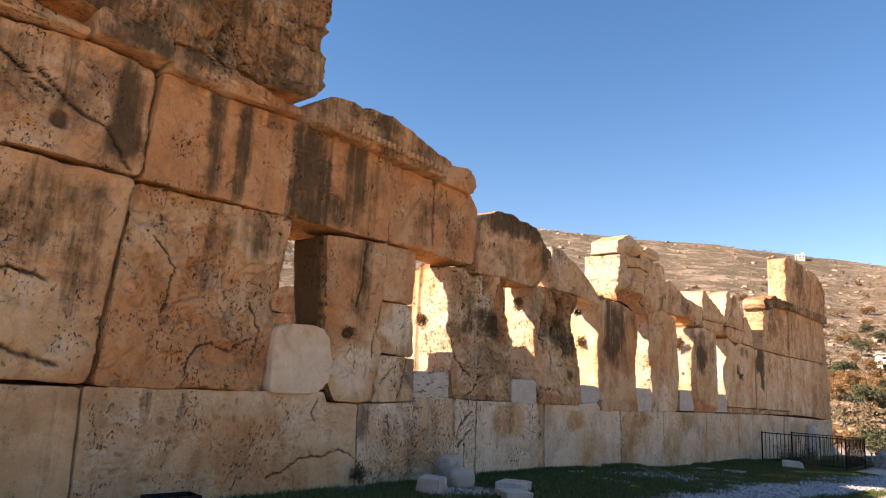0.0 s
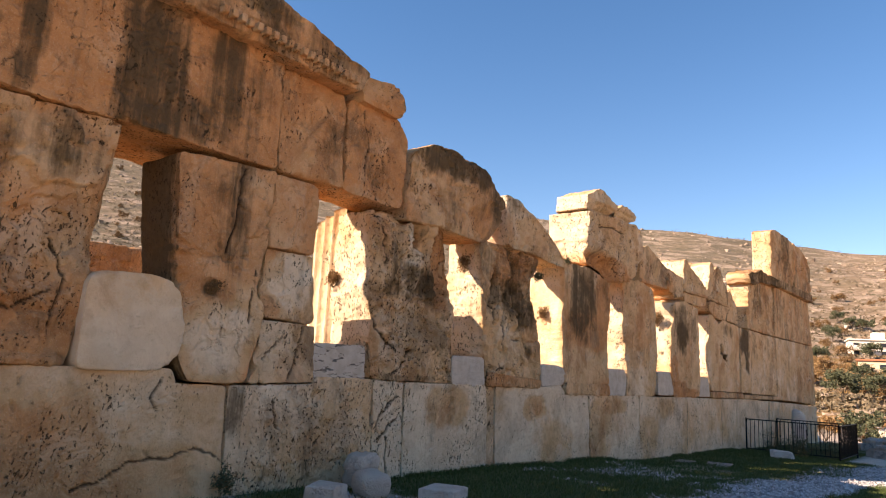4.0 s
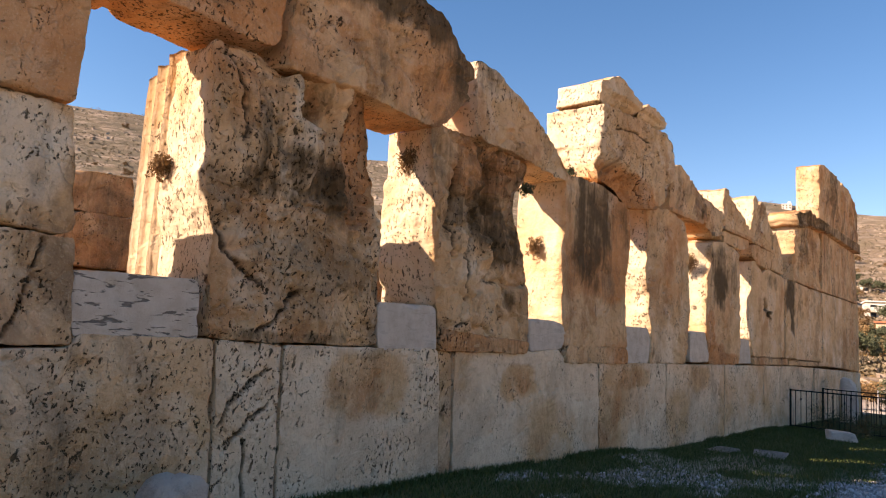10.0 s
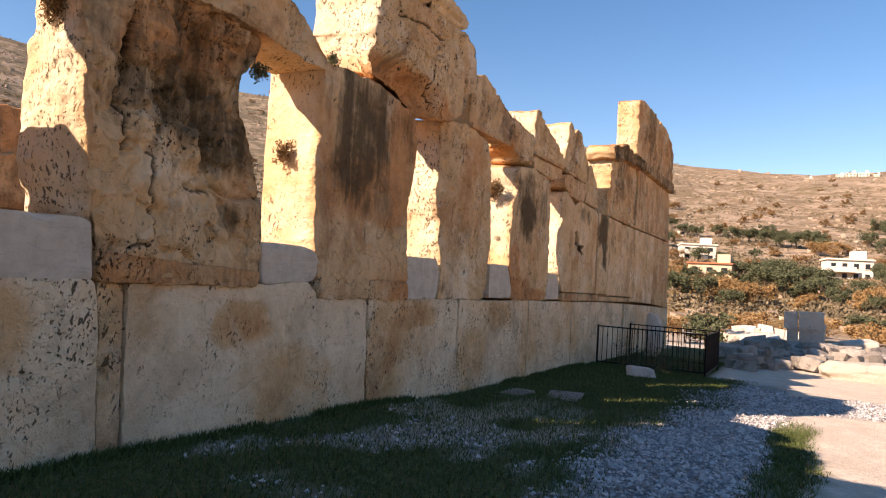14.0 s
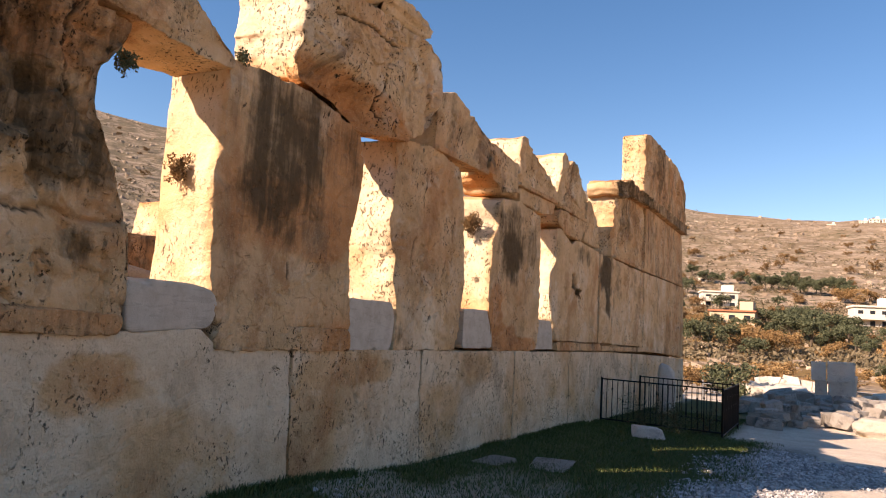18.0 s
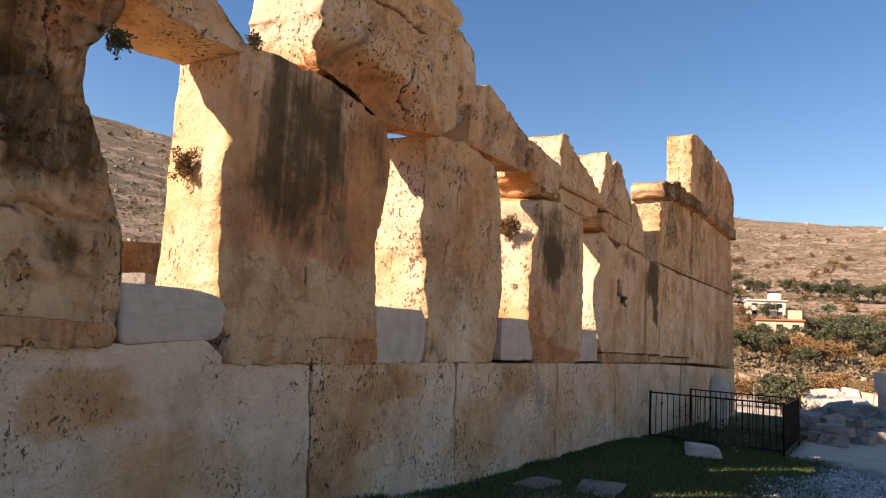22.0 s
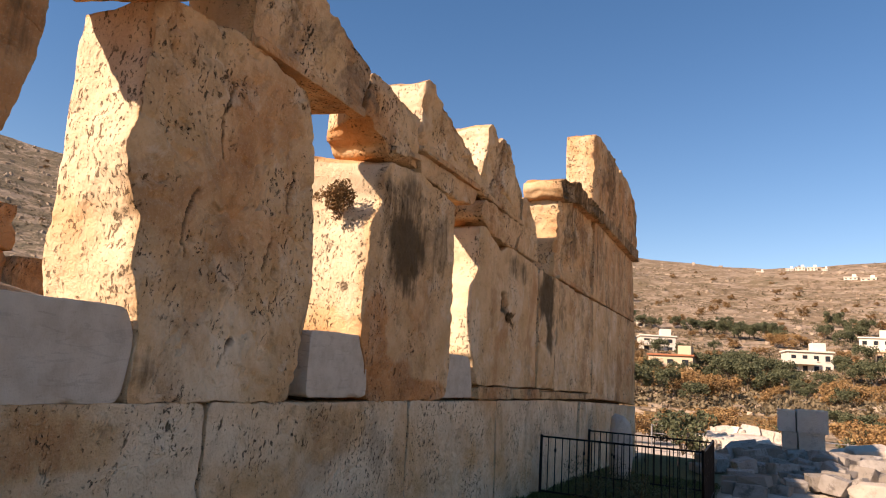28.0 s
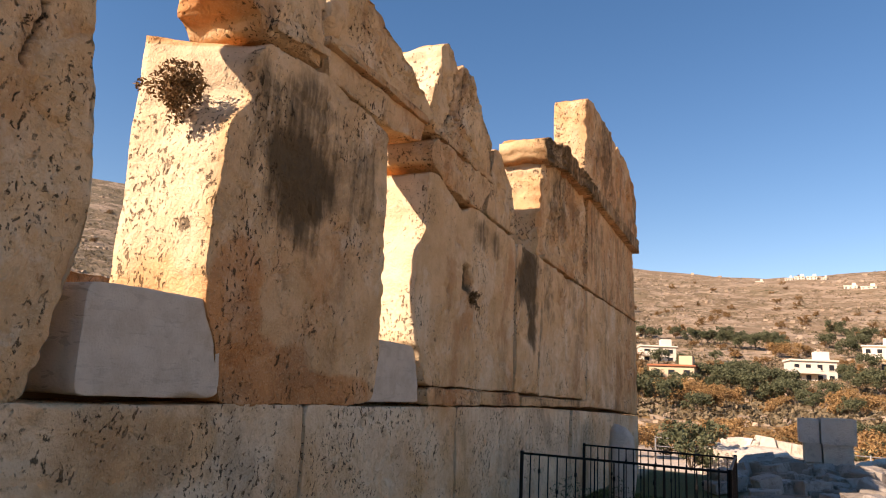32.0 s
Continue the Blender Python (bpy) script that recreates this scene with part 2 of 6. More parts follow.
def ground_material():
    """Packed earth by the path, gravel in the middle strip, turf by the wall, stony hill far off."""
    n = Nodes("ground_soil", 0.97)
    sep = n.tree.nodes.new("ShaderNodeSeparateXYZ")
    n.put(sep.inputs[0], n.place)
    wide, mid, fine = n.noise(0.35, 5, 0.6), n.noise(2.2, 5, 0.65), n.noise(24, 4, 0.7)
    soil = n.mix(n.ramp(mid, 0.35, 0.7), (0.58, 0.485, 0.375), (0.70, 0.605, 0.485))
    soil = n.mix(n.ramp(fine, 0.35, 0.75), soil, (0.45, 0.375, 0.295))
    turf = n.mix(n.ramp(fine, 0.3, 0.7), (0.07, 0.07, 0.03), (0.15, 0.145, 0.06))
    gravel = n.mix(n.ramp(n.cells(26, None, "F1", "Color"), 0.2, 0.9), (0.15, 0.145, 0.14), (0.38, 0.365, 0.35))
    c = n.mix(n.attribute("turf"), soil, turf)
    c = n.mix(n.attribute("gravel"), c, gravel)
    # far slopes
    patch, rock = n.noise(0.018, 6, 0.65), n.noise(0.11, 6, 0.7)
    hill = n.mix(n.ramp(patch, 0.35, 0.65), (0.28, 0.195, 0.12), (0.36, 0.255, 0.165))
    hill = n.mix(n.ramp(rock, 0.50, 0.62, 0, 0.85), hill, (0.54, 0.415, 0.295))
    hill = n.mix(n.ramp(n.noise(0.55, 5, 0.75), 0.53, 0.62, 0, 0.8), hill, (0.20, 0.145, 0.085))
    hill = n.mix(n.ramp(n.noise(0.05, 5, 0.7), 0.53, 0.63, 0, 0.7), hill, (0.24, 0.18, 0.10))
    hill = n.mix(n.ramp(n.noise(0.03, 7, 0.75, None, 0.6), 0.54, 0.62, 0, 0.6), hill, (0.52, 0.40, 0.285))
    dots = n.ramp(n.cells(0.22, None, "F1"), 0.34, 0.2)
    hill = n.mix(n.math("MULTIPLY", dots, n.ramp(n.noise(0.03, 4, 0.6), 0.42, 0.55)), hill, (0.10, 0.095, 0.045))
    bands = n.noise(1.0, 4, 0.6, n.scaled(0.012, 0.012, 0.42), 0.4)
    hill = n.mix(n.ramp(bands, 0.52, 0.60, 0, 0.35), hill, (0.20, 0.155, 0.095))
    scorched = n.ramp(n.noise(0.09, 7, 0.8, None, 0.4), 0.40, 0.56, 0.45, 0.95)
    hill = n.mix(n.math("MULTIPLY", scorched, n.math("ADD", n.math("MULTIPLY", n.attribute("brush"), 0.65), 0.30)), hill, (0.15, 0.125, 0.08))
    crag = n.ramp(n.noise(0.045, 6, 0.75, n.scaled(1, 1, 2.2), 0.5), 0.50, 0.60, 0, 0.5)
    hill = n.mix(crag, hill, (0.53, 0.40, 0.285))
    low = n.ramp(n.attribute("scrub"), 0.3, 0.8)
    hill = n.mix(n.math("MULTIPLY", low, n.ramp(rock, 0.4, 0.55)), hill, (0.24, 0.15, 0.06))
    c = n.mix(n.attribute("far"), c, hill)
    far = n.attribute("far")
    h = n.math("MULTIPLY", n.math("ADD", n.math("MULTIPLY", fine, 0.5), mid), 0.03)
    high = n.math("MULTIPLY", n.math("ADD", n.math("MULTIPLY", n.noise(0.35, 5, 0.7), 0.8), n.math("MULTIPLY", rock, 3.0)), far)
    return n.done(c, n.bump(n.math("ADD", h, high), 1.0, 1.0))


GROUND = ground_material()


def simple(name, colour, roughness=0.8, metal=0.0, vary=0.15, scale=8.0, bump=0.0):
    n = Nodes(name, roughness)
    n.bsdf.inputs["Metallic"].default_value = metal
    dark = tuple(v * (1 - vary) for v in colour)
    lite = tuple(min(1, v * (1 + vary)) for v in colour)
    f = n.noise(scale, 4, 0.6)
    info = n.tree.nodes.new("ShaderNodeObjectInfo").outputs["Random"]
    c = n.mix(n.math("MULTIPLY", n.math("ADD", f, info), 0.5), dark, lite)
    return n.done(c, n.bump(f, bump) if bump else None)


EARTH = simple("dark_earth", (0.20, 0.145, 0.09), 0.95, 0, 0.45, 3.0, 0.03)
IRON = simple("black_iron", (0.02, 0.019, 0.018), 0.55, 0.6, 0.4, 30)
WIRE = simple("galvanised_wire", (0.45, 0.44, 0.42), 0.5, 0.7)
PLASTER = simple("cream_plaster", (0.74, 0.68, 0.56), 0.9, 0, 0.1, 1.5)
PINK = simple("ochre_plaster", (0.66, 0.50, 0.33), 0.9, 0, 0.12, 1.5)
TILE = simple("red_roof_tile", (0.42, 0.17, 0.09), 0.85, 0, 0.2, 3)
GLASS = simple("dark_window_glass", (0.03, 0.035, 0.04), 0.15, 0, 0.2)
BARK = simple("grey_bark", (0.14, 0.11, 0.08), 0.95, 0, 0.3, 12, 0.02)
TWIG = simple("dry_twig", (0.22, 0.13, 0.06), 0.95, 0, 0.35, 20)


def leaf_material(name, a, b):
    n = Nodes(name, 0.75)
    geo = n.tree.nodes.new("ShaderNodeNewGeometry")
    c = n.mix(geo.outputs["Random Per Island"], a, b)
    return n.done(c)


OLIVE = leaf_material("olive_leaves", (0.045, 0.058, 0.026), (0.15, 0.16, 0.085))
AUTUMN = leaf_material("autumn_leaves", (0.22, 0.115, 0.045), (0.40, 0.26, 0.11))
DRYLEAF = leaf_material("dry_leaves", (0.16, 0.09, 0.035), (0.30, 0.18, 0.08))
GRASSES = leaf_material("grass_blades", (0.04, 0.065, 0.015), (0.11, 0.14, 0.04))
PEBBLE = leaf_material("gravel_stones", (0.20, 0.19, 0.18), (0.60, 0.575, 0.54))
SCRUB = leaf_material("grey_scrub", (0.10, 0.08, 0.045), (0.26, 0.20, 0.115))
HILLROCK = leaf_material("hill_rock", (0.27, 0.20, 0.135), (0.46, 0.36, 0.255))


# ---- shapes ----
def hashed(ix, iy, iz, seed):
    h = (ix * 374761393 + iy * 668265263 + iz * 2147483647 + seed * 974711) & 0xFFFFFFFF
    h = ((h ^ (h >> 13)) * 1274126177) & 0xFFFFFFFF
    h = ((h ^ (h >> 16)) * 2246822519) & 0xFFFFFFFF
    return ((h ^ (h >> 15)) & 0xFFFFFF) / float(0xFFFFFF)


def value_noise(p, seed=0):
    """Smooth noise from -1 to 1 at the points p (n, 3)."""
    i = np.floor(p).astype(np.int64)
    f = p - i
    f = f * f * (3 - 2 * f)
    out = np.zeros(len(p))
    for dx in (0, 1):
        for dy in (0, 1):
            for dz in (0, 1):
                w = np.abs(1 - dx - f[:, 0]) * np.abs(1 - dy - f[:, 1]) * np.abs(1 - dz - f[:, 2])
                out += w * hashed(i[:, 0] + dx, i[:, 1] + dy, i[:, 2] + dz, seed)
    return out * 2 - 1


def fbm(p, scale, octaves=4, seed=0, gain=0.5):
    out, amp, total = np.zeros(len(p)), 1.0, 0.0
    for k in range(octaves):
        out += amp * value_noise(p * scale, seed + 17 * k)
        total += amp
        amp *= gain
        scale *= 2.03
    return out / total


def smooth(x, a, b):
    t = np.clip((x - a) / (b - a), 0, 1)
    return t * t * (3 - 2 * t)


def mesh_object(name, verts, faces, material, parent=None, origin=None, smooth_shade=True, attributes=None):
    verts = np.asarray(verts, float)
    if origin is None:
        origin = verts.mean(0)
    me = bpy.data.meshes.new(name)
    me.from_pydata((verts - origin).tolist(), [], faces)
    me.materials.append(material)
    if smooth_shade:
        me.polygons.foreach_set("use_smooth", np.ones(len(me.polygons), bool))
    for key, values in (attributes or {}).items():
        me.attributes.new(key, "FLOAT", "POINT").data.foreach_set("value", np.asarray(values, np.float32))
    me.update()
    ob = new(name, me)
    ob.location = Vector(origin)
    if parent:
        ob.parent = parent
        ob.matrix_parent_inverse = parent.matrix_basis.inverted()
    return ob


def part(name, bm, material, parent, label=""):
    me = bpy.data.meshes.new(name)
    bm.to_mesh(me)
    bm.free()
    me.materials.append(material)
    ob = new(name, me)
    if parent:
        ob.parent = parent
    if label:
        ob["label"] = label
    return ob


def outline_points(corners, step, soft, wobble, seed):
    """A closed outline through the corners in even steps, corners rounded by soft metres, edges worn by wobble."""
    c = np.array(corners, float)
    area = np.sum(c[:, 0] * np.roll(c[:, 1], -1) - np.roll(c[:, 0], -1) * c[:, 1])
    if area < 0:
        c = c[::-1]
    length = np.linalg.norm(np.roll(c, -1, 0) - c, axis=1)
    total = length.sum()
    m = max(16, int(total / step))
    at = np.linspace(0, total, m, endpoint=False)
    ends = np.r_[0, np.cumsum(length)]
    closed = np.vstack([c, c[:1]])
    p = np.stack([np.interp(at, ends, closed[:, k]) for k in (0, 1)], 1)
    k = max(0, int(round(soft / (total / m))))
    for _ in range(2):
        if k:
            p = sum(np.roll(p, s, 0) for s in range(-k, k + 1)) / (2 * k + 1)
    tangent = np.roll(p, -1, 0) - np.roll(p, 1, 0)
    tangent /= np.linalg.norm(tangent, axis=1)[:, None] + 1e-9
    normal = np.stack([tangent[:, 1], -tangent[:, 0]], 1)
    q = np.c_[p, np.zeros(len(p))]
    p = p + normal * (0.8 * wobble * fbm(q, 2.2, 4, seed, 0.6) + 0.8 * wobble * fbm(q, 9.0, 4, seed + 5, 0.65))[:, None]
    return p


def spot(v, sy, sz, hy, hz, seed):
    """A patch with a frayed rim, from 0 to 1."""
    a = (v[:, 1] - sy + 0.45 * hy * fbm(v, 2.5, 4, seed + 21, 0.6)) / hy
    b = (v[:, 2] - sz + 0.35 * hz * fbm(v * (1, 1, 0.5), 3.5, 4, seed + 22, 0.6)) / hz
    return smooth(np.sqrt(np.abs(a) ** 3 + np.abs(b) ** 3), 1.5, 0.25)


def along(v, points, seed):
    """How far each vertex lies from a wandering line through the points (y, z) on the face."""
    q = np.stack([v[:, 1] + 0.05 * fbm(v, 5.0, 4, seed + 81, 0.65), v[:, 2] + 0.05 * fbm(v, 5.0, 4, seed + 82, 0.65)], 1)
    best = np.full(len(v), 9.0)
    for a, b in zip(points[:-1], points[1:]):
        a, d = np.array(a), np.subtract(b, a)
        f = np.clip(((q - a) @ d) / (d @ d), 0, 1)
        best = np.minimum(best, np.linalg.norm(q - a - f[:, None] * d, axis=1))
    return best


def pockets(v, cell, seed):
    """Scattered small hollows on the face, from 0 to 1."""
    q = np.stack([v[:, 1] + 0.06 * fbm(v, 9.0, 3, seed), 0.8 * v[:, 2] + 0.06 * fbm(v, 9.0, 3, seed + 1)], 1) / cell
    i = np.floor(q).astype(np.int64)
    out = np.zeros(len(v))
    for dx in (-1, 0, 1):
        for dz in (-1, 0, 1):
            jx, jz = i[:, 0] + dx, i[:, 1] + dz
            c = np.stack([jx + hashed(jx, jz, jx * 0 + 3, seed), jz + hashed(jx, jz, jx * 0 + 5, seed)], 1)
            size = 0.36 * np.clip(hashed(jx, jz, jx * 0 + 7, seed) * 3.2 - 2.2, 0.001, 1)
            out = np.maximum(out, smooth(np.linalg.norm(q - c, axis=1) / size, 1.0, 0.3) * np.minimum(1, size * 4))
    return out


COUNT = [0]


def block(name, corners, parent, front=0.0, back=-0.66, step=0.06, soft=0.03, edge=0.03, wobble=0.02, rough=0.012, spall=0.0,
          tone=0.55, stains=(), patches=(), material=None, label="", crust=0.0, gap=0.009, plain_back=0.0, pits=0.5, weathered=1.0, folds=0.0, dents=(), cracks=(), narrow=0.0, lead=0.0, rise=0.0, shaded_side=0.0, ends=0.45):
    """One hewn stone: an outline (y, z) on the wall's face, carried from front to back in x, with worn edges,
    an uneven face and, by spall, flaked hollows. stains: (y, z, half width, half height, strength);
    dents: the same with a depth, negative for a swelling; narrow, lead: how far the rear corner steps in on one side
    and out on the other; rise: how much the underside climbs to the rear; ends: how much paler the reveals are,
    sunlight put into their tone; shaded_side: the recess's shade painted black on the left reveal; cracks: (points
    along it, width, depth)."""
    COUNT[0] += 1
    seed = 31 * COUNT[0]
    if step <= 0.06:
        step = min(step, 0.021 if cracks else 0.034)
    elif cracks:
        step = 0.04
    p = outline_points(corners, step, soft, wobble, seed)
    c = p.mean(0)
    p = c + (p - c) * (1 - gap / np.linalg.norm(p - c, axis=1))[:, None]
    p0 = p
    if plain_back:
        left, right = p[:, 0] < c[0], p[:, 0] >= c[0]
        wide = np.abs(p[:, 0] - c[0]) > 0.55 * np.abs(p[:, 0] - c[0]).max()
        p0 = np.stack([np.clip(p[:, 0], p[left & wide, 0].mean() - lead, p[right & wide, 0].mean() - narrow), p[:, 1]], 1)
        if lead > 0:
            p0[left & wide, 0] = p[left & wide, 0].mean() - lead
    if rise:
        p0 = np.stack([p0[:, 0], p0[:, 1] + rise * smooth(p0[:, 1], c[1], c[1] - 0.25)], 1)
    away = np.linalg.norm(p - c, axis=1)
    rings = []
    depth = front - back
    for f in np.linspace(0, 1, max(3, int(depth / (step * 1.6))), endpoint=False):
        rings.append((p0 + (p - p0) * f, np.full(len(p), back + f * (depth - 3.5 * edge)), 0.0))
    q3 = np.c_[p, np.full(len(p), seed * 0.37)]
    worn = edge * np.clip(0.35 + 1.1 * fbm(q3, 2.2, 5, seed + 11, 0.65) + 2.2 * smooth(fbm(q3, 2.8, 4, seed + 12), 0.24, 0.42), 0.16, 3.5)
    for a in np.linspace(0, math.pi / 2, 5):
        s = 1 - np.minimum(worn * (1 - math.cos(a)) / away, 0.5)
        rings.append((c + (p - c) * s[:, None], np.minimum(front - worn + worn * math.sin(a), front), 1.0 if a > 0.6 else 0.4))
    s0 = 1 - np.minimum(worn / away, 0.5)
    n = max(3, int(away.mean() / step))
    for k in range(1, n):
        s = s0 * (1 - k / n)
        rings.append((c + (p - c) * s[:, None], np.full(len(p), front), 1.0))
    m = len(p)
    inner = np.r_[np.zeros(m * (len(rings) - n + 1)), np.repeat(smooth(np.arange(1, n) / n, 0.0, 0.3), m), 1, 0]
    v = np.concatenate([np.c_[x, q] for q, x, _ in rings] + [[[front, *c]], [[back, *c]]])
    w = np.concatenate([np.full(m, f) for _, _, f in rings] + [[1.0], [0.0]])
    disp = rough * (1.0 * fbm(v, 0.9, 2, seed + 1) + 1.9 * fbm(v, 4.0, 4, seed + 2, 0.62) - 1.1 * smooth(np.abs(fbm(v, 2.3, 4, seed + 8, 0.55)), 0.10, 0.0))
    if spall:
        field = fbm(v * (1, 1, 0.8), 1.3, 5, seed + 3, 0.55)
        disp -= spall * (0.7 * smooth(field, 0.05, 0.11) + 0.5 * smooth(field, 0.26, 0.31))
        disp -= 0.35 * spall * smooth(fbm(v, 5.5, 3, seed + 4), 0.25, 0.4)
    if folds:
        ridge_field = np.abs(fbm(v * (1, 1.5, 0.62), 1.5, 4, seed + 51, 0.5))
        disp -= folds * (smooth(ridge_field, 0.22, 0.0) * smooth(v[:, 2], 2.3, 3.0) + 0.3 * smooth(ridge_field, 0.12, 0.0)) * inner
    split = np.zeros(len(v))
    for dy, dz, hy, hz, deep in dents:
        disp -= deep * spot(v, dy, dz, hy, hz, seed + 60)
    for points, breadth, deep in cracks:
        near = along(v, points, seed) / (0.72 * max(breadth, 0.8 * step * away.max() / away.mean()))
        disp -= deep * smooth(near, 1.0, 0.1)
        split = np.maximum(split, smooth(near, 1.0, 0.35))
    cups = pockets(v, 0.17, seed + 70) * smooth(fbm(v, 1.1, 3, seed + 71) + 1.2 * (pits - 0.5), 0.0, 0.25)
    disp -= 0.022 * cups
    # small cups darkened through crack too, painting the shade in them
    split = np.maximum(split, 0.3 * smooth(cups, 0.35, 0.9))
    v[:, 0] += disp * w
    side = (1 - w) * rough * 1.5
    v[:, 1] += side * fbm(v, 4, 3, seed + 6)
    v[:, 2] += side * fbm(v, 4, 3, seed + 7) * 0.6
    r = len(rings)
    faces = []
    for a in range(r - 1):
        for b in range(m):
            d = (b + 1) % m
            faces.append((a * m + b, a * m + d, (a + 1) * m + d, (a + 1) * m + b))
    last = (r - 1) * m
    for b in range(m):
        d = (b + 1) % m
        faces.append((last + b, last + d, r * m))
        faces.append((d, b, r * m + 1))
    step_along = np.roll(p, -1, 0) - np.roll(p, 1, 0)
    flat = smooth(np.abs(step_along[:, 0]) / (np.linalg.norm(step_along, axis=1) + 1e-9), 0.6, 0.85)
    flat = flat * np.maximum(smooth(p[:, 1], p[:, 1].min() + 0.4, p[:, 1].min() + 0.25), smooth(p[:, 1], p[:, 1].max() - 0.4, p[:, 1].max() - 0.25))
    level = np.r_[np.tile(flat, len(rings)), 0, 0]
    dark = np.full(len(v), crust)
    for sy, sz, hy, hz, strength in stains:
        dark = np.maximum(dark, strength * spot(v, sy, sz, hy, hz, seed))
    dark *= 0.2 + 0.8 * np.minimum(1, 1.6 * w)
    # shade of the deep recess painted as near-black crust on the left reveal
    if shaded_side:
        dark = np.maximum(dark, shaded_side * (1 - w) * (v[:, 1] < c[0]))
    # sheltered reveals toned paler, their sunlit look put into the colour; soffits stay darker
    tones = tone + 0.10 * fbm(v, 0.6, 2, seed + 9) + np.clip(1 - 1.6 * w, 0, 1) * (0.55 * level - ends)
    for sy, sz, hy, hz, shift in patches:
        tones += shift * np.minimum(1, 1.6 * spot(v, sy, sz, hy, hz, seed + 40))
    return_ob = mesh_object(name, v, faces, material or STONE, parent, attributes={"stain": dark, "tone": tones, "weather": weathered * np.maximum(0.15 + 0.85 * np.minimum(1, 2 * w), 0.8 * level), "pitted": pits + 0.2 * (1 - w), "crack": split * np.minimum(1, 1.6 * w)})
    if label:
        return_ob["label"] = label
    return return_ob


def boulder(name, at, size, parent=None, seed=0, material=None, turn=0.0, boxy=0.75, rough=0.10, detail=3, sink=0.12):
    """A worn stone standing on the ground at `at`."""
    bm = bmesh.new()
    bmesh.ops.create_icosphere(bm, subdivisions=detail, radius=1.0)
    v = np.array([q.co for q in bm.verts])
    faces = [[q.index for q in f.verts] for f in bm.faces]
    bm.free()
    big = np.max(np.abs(v), axis=1, keepdims=True)
    v = v / (big ** boxy)
    v *= 1 + rough * fbm(v, 1.3, 4, seed)[:, None] + 0.4 * rough * fbm(v, 5, 2, seed + 3)[:, None]
    v *= np.array(size) / 2
    ca, sa = math.cos(turn), math.sin(turn)
    v = np.c_[v[:, 0] * ca - v[:, 1] * sa, v[:, 0] * sa + v[:, 1] * ca, v[:, 2]]
    v += np.array(at) + (0, 0, size[2] * (0.5 - sink))
    return mesh_object(name, v, faces, material or DIM_RUBBLE, parent, origin=np.array(at, float), smooth_shade=detail > 2)


def hewn(name, at, size, parent=None, seed=0, material=None, turn=0.0, tilt=0.0, square=0.75):
    """An angular broken stone standing at `at`: a hull of points near the corners and sides of a box."""
    r = random.Random(seed)
    bm = bmesh.new()
    for a in (-1, 1):
        for b in (-1, 1):
            for c in (-1, 1):
                for _ in range(2):
                    k = [r.uniform(square, 1.0) for _ in range(3)]
                    bm.verts.new((a * k[0] / 2, b * k[1] / 2, c * k[2] / 2))
    made = bmesh.ops.convex_hull(bm, input=bm.verts)
    bmesh.ops.delete(bm, geom=list({g for g in made["geom_interior"] + made["geom_unused"] if isinstance(g, bmesh.types.BMVert)}), context="VERTS")
    bmesh.ops.dissolve_limit(bm, angle_limit=radians(9), verts=bm.verts, edges=bm.edges)
    bmesh.ops.bevel(bm, geom=list(bm.edges), offset=0.035, segments=2, profile=0.6, affect="EDGES", clamp_overlap=True)
    m = pose(0, 0, 0, tilt, 0, math.degrees(turn)) @ Matrix.Diagonal((*size, 1))
    bmesh.ops.transform(bm, matrix=m, verts=bm.verts)
    lowest = min(v.co.z for v in bm.verts)
    bmesh.ops.translate(bm, vec=(0, 0, -lowest - 0.05 * size[2]), verts=bm.verts)
    for f in bm.faces:
        f.smooth = False
    ob = part(name, bm, material or DIM_RUBBLE, parent)
    ob.location = at
    return ob


def box(bm, x0, x1, y0, y1, z0, z1, bevel=0.0):
    made = bmesh.ops.create_cube(bm, size=1.0)["verts"]
    for v in made:
        v.co = Vector(((x0 + x1) / 2 + v.co.x * (x1 - x0), (y0 + y1) / 2 + v.co.y * (y1 - y0), (z0 + z1) / 2 + v.co.z * (z1 - z0)))
    if bevel:
        bmesh.ops.bevel(bm, geom=list({e for v in made for e in v.link_edges}), offset=bevel, segments=2, profile=0.5, affect="EDGES")


def rod(bm, a, b, r, sides=6, r2=None):
    a, b = Vector(a), Vector(b)
    m = (b - a).to_track_quat("Z", "Y").to_matrix().to_4x4()
    bmesh.ops.create_cone(bm, cap_ends=True, segments=sides, radius1=r, radius2=r if r2 is None else r2, depth=(b - a).length,
                          matrix=Matrix.Translation((a + b) / 2) @ m)


# ---- the ground ----
EYE = (4.0, 6.0, 1.75)


def near_height(x, y):
    z = np.interp(y, [-30, 3, 5.5, 8.5, 11, 14, 17, 20, 26, 32, 42], [0.45, 0.44, 0.41, 0.33, 0.21, 0.16, 0.13, 0.03, -0.02, -0.2, -1.2])
    return z - 0.02 * np.clip(x, 0, 8)


def ridge(az):
    return np.interp(az, [-180, -100, -64, -56, -32, -18.6, -8, 0, 5, 9, 30, 90, 180], [11, 14, 15.3, 14.4, 13.5, 12.1, 10.3, 9.55, 9.7, 10.0, 11.5, 9, 11])


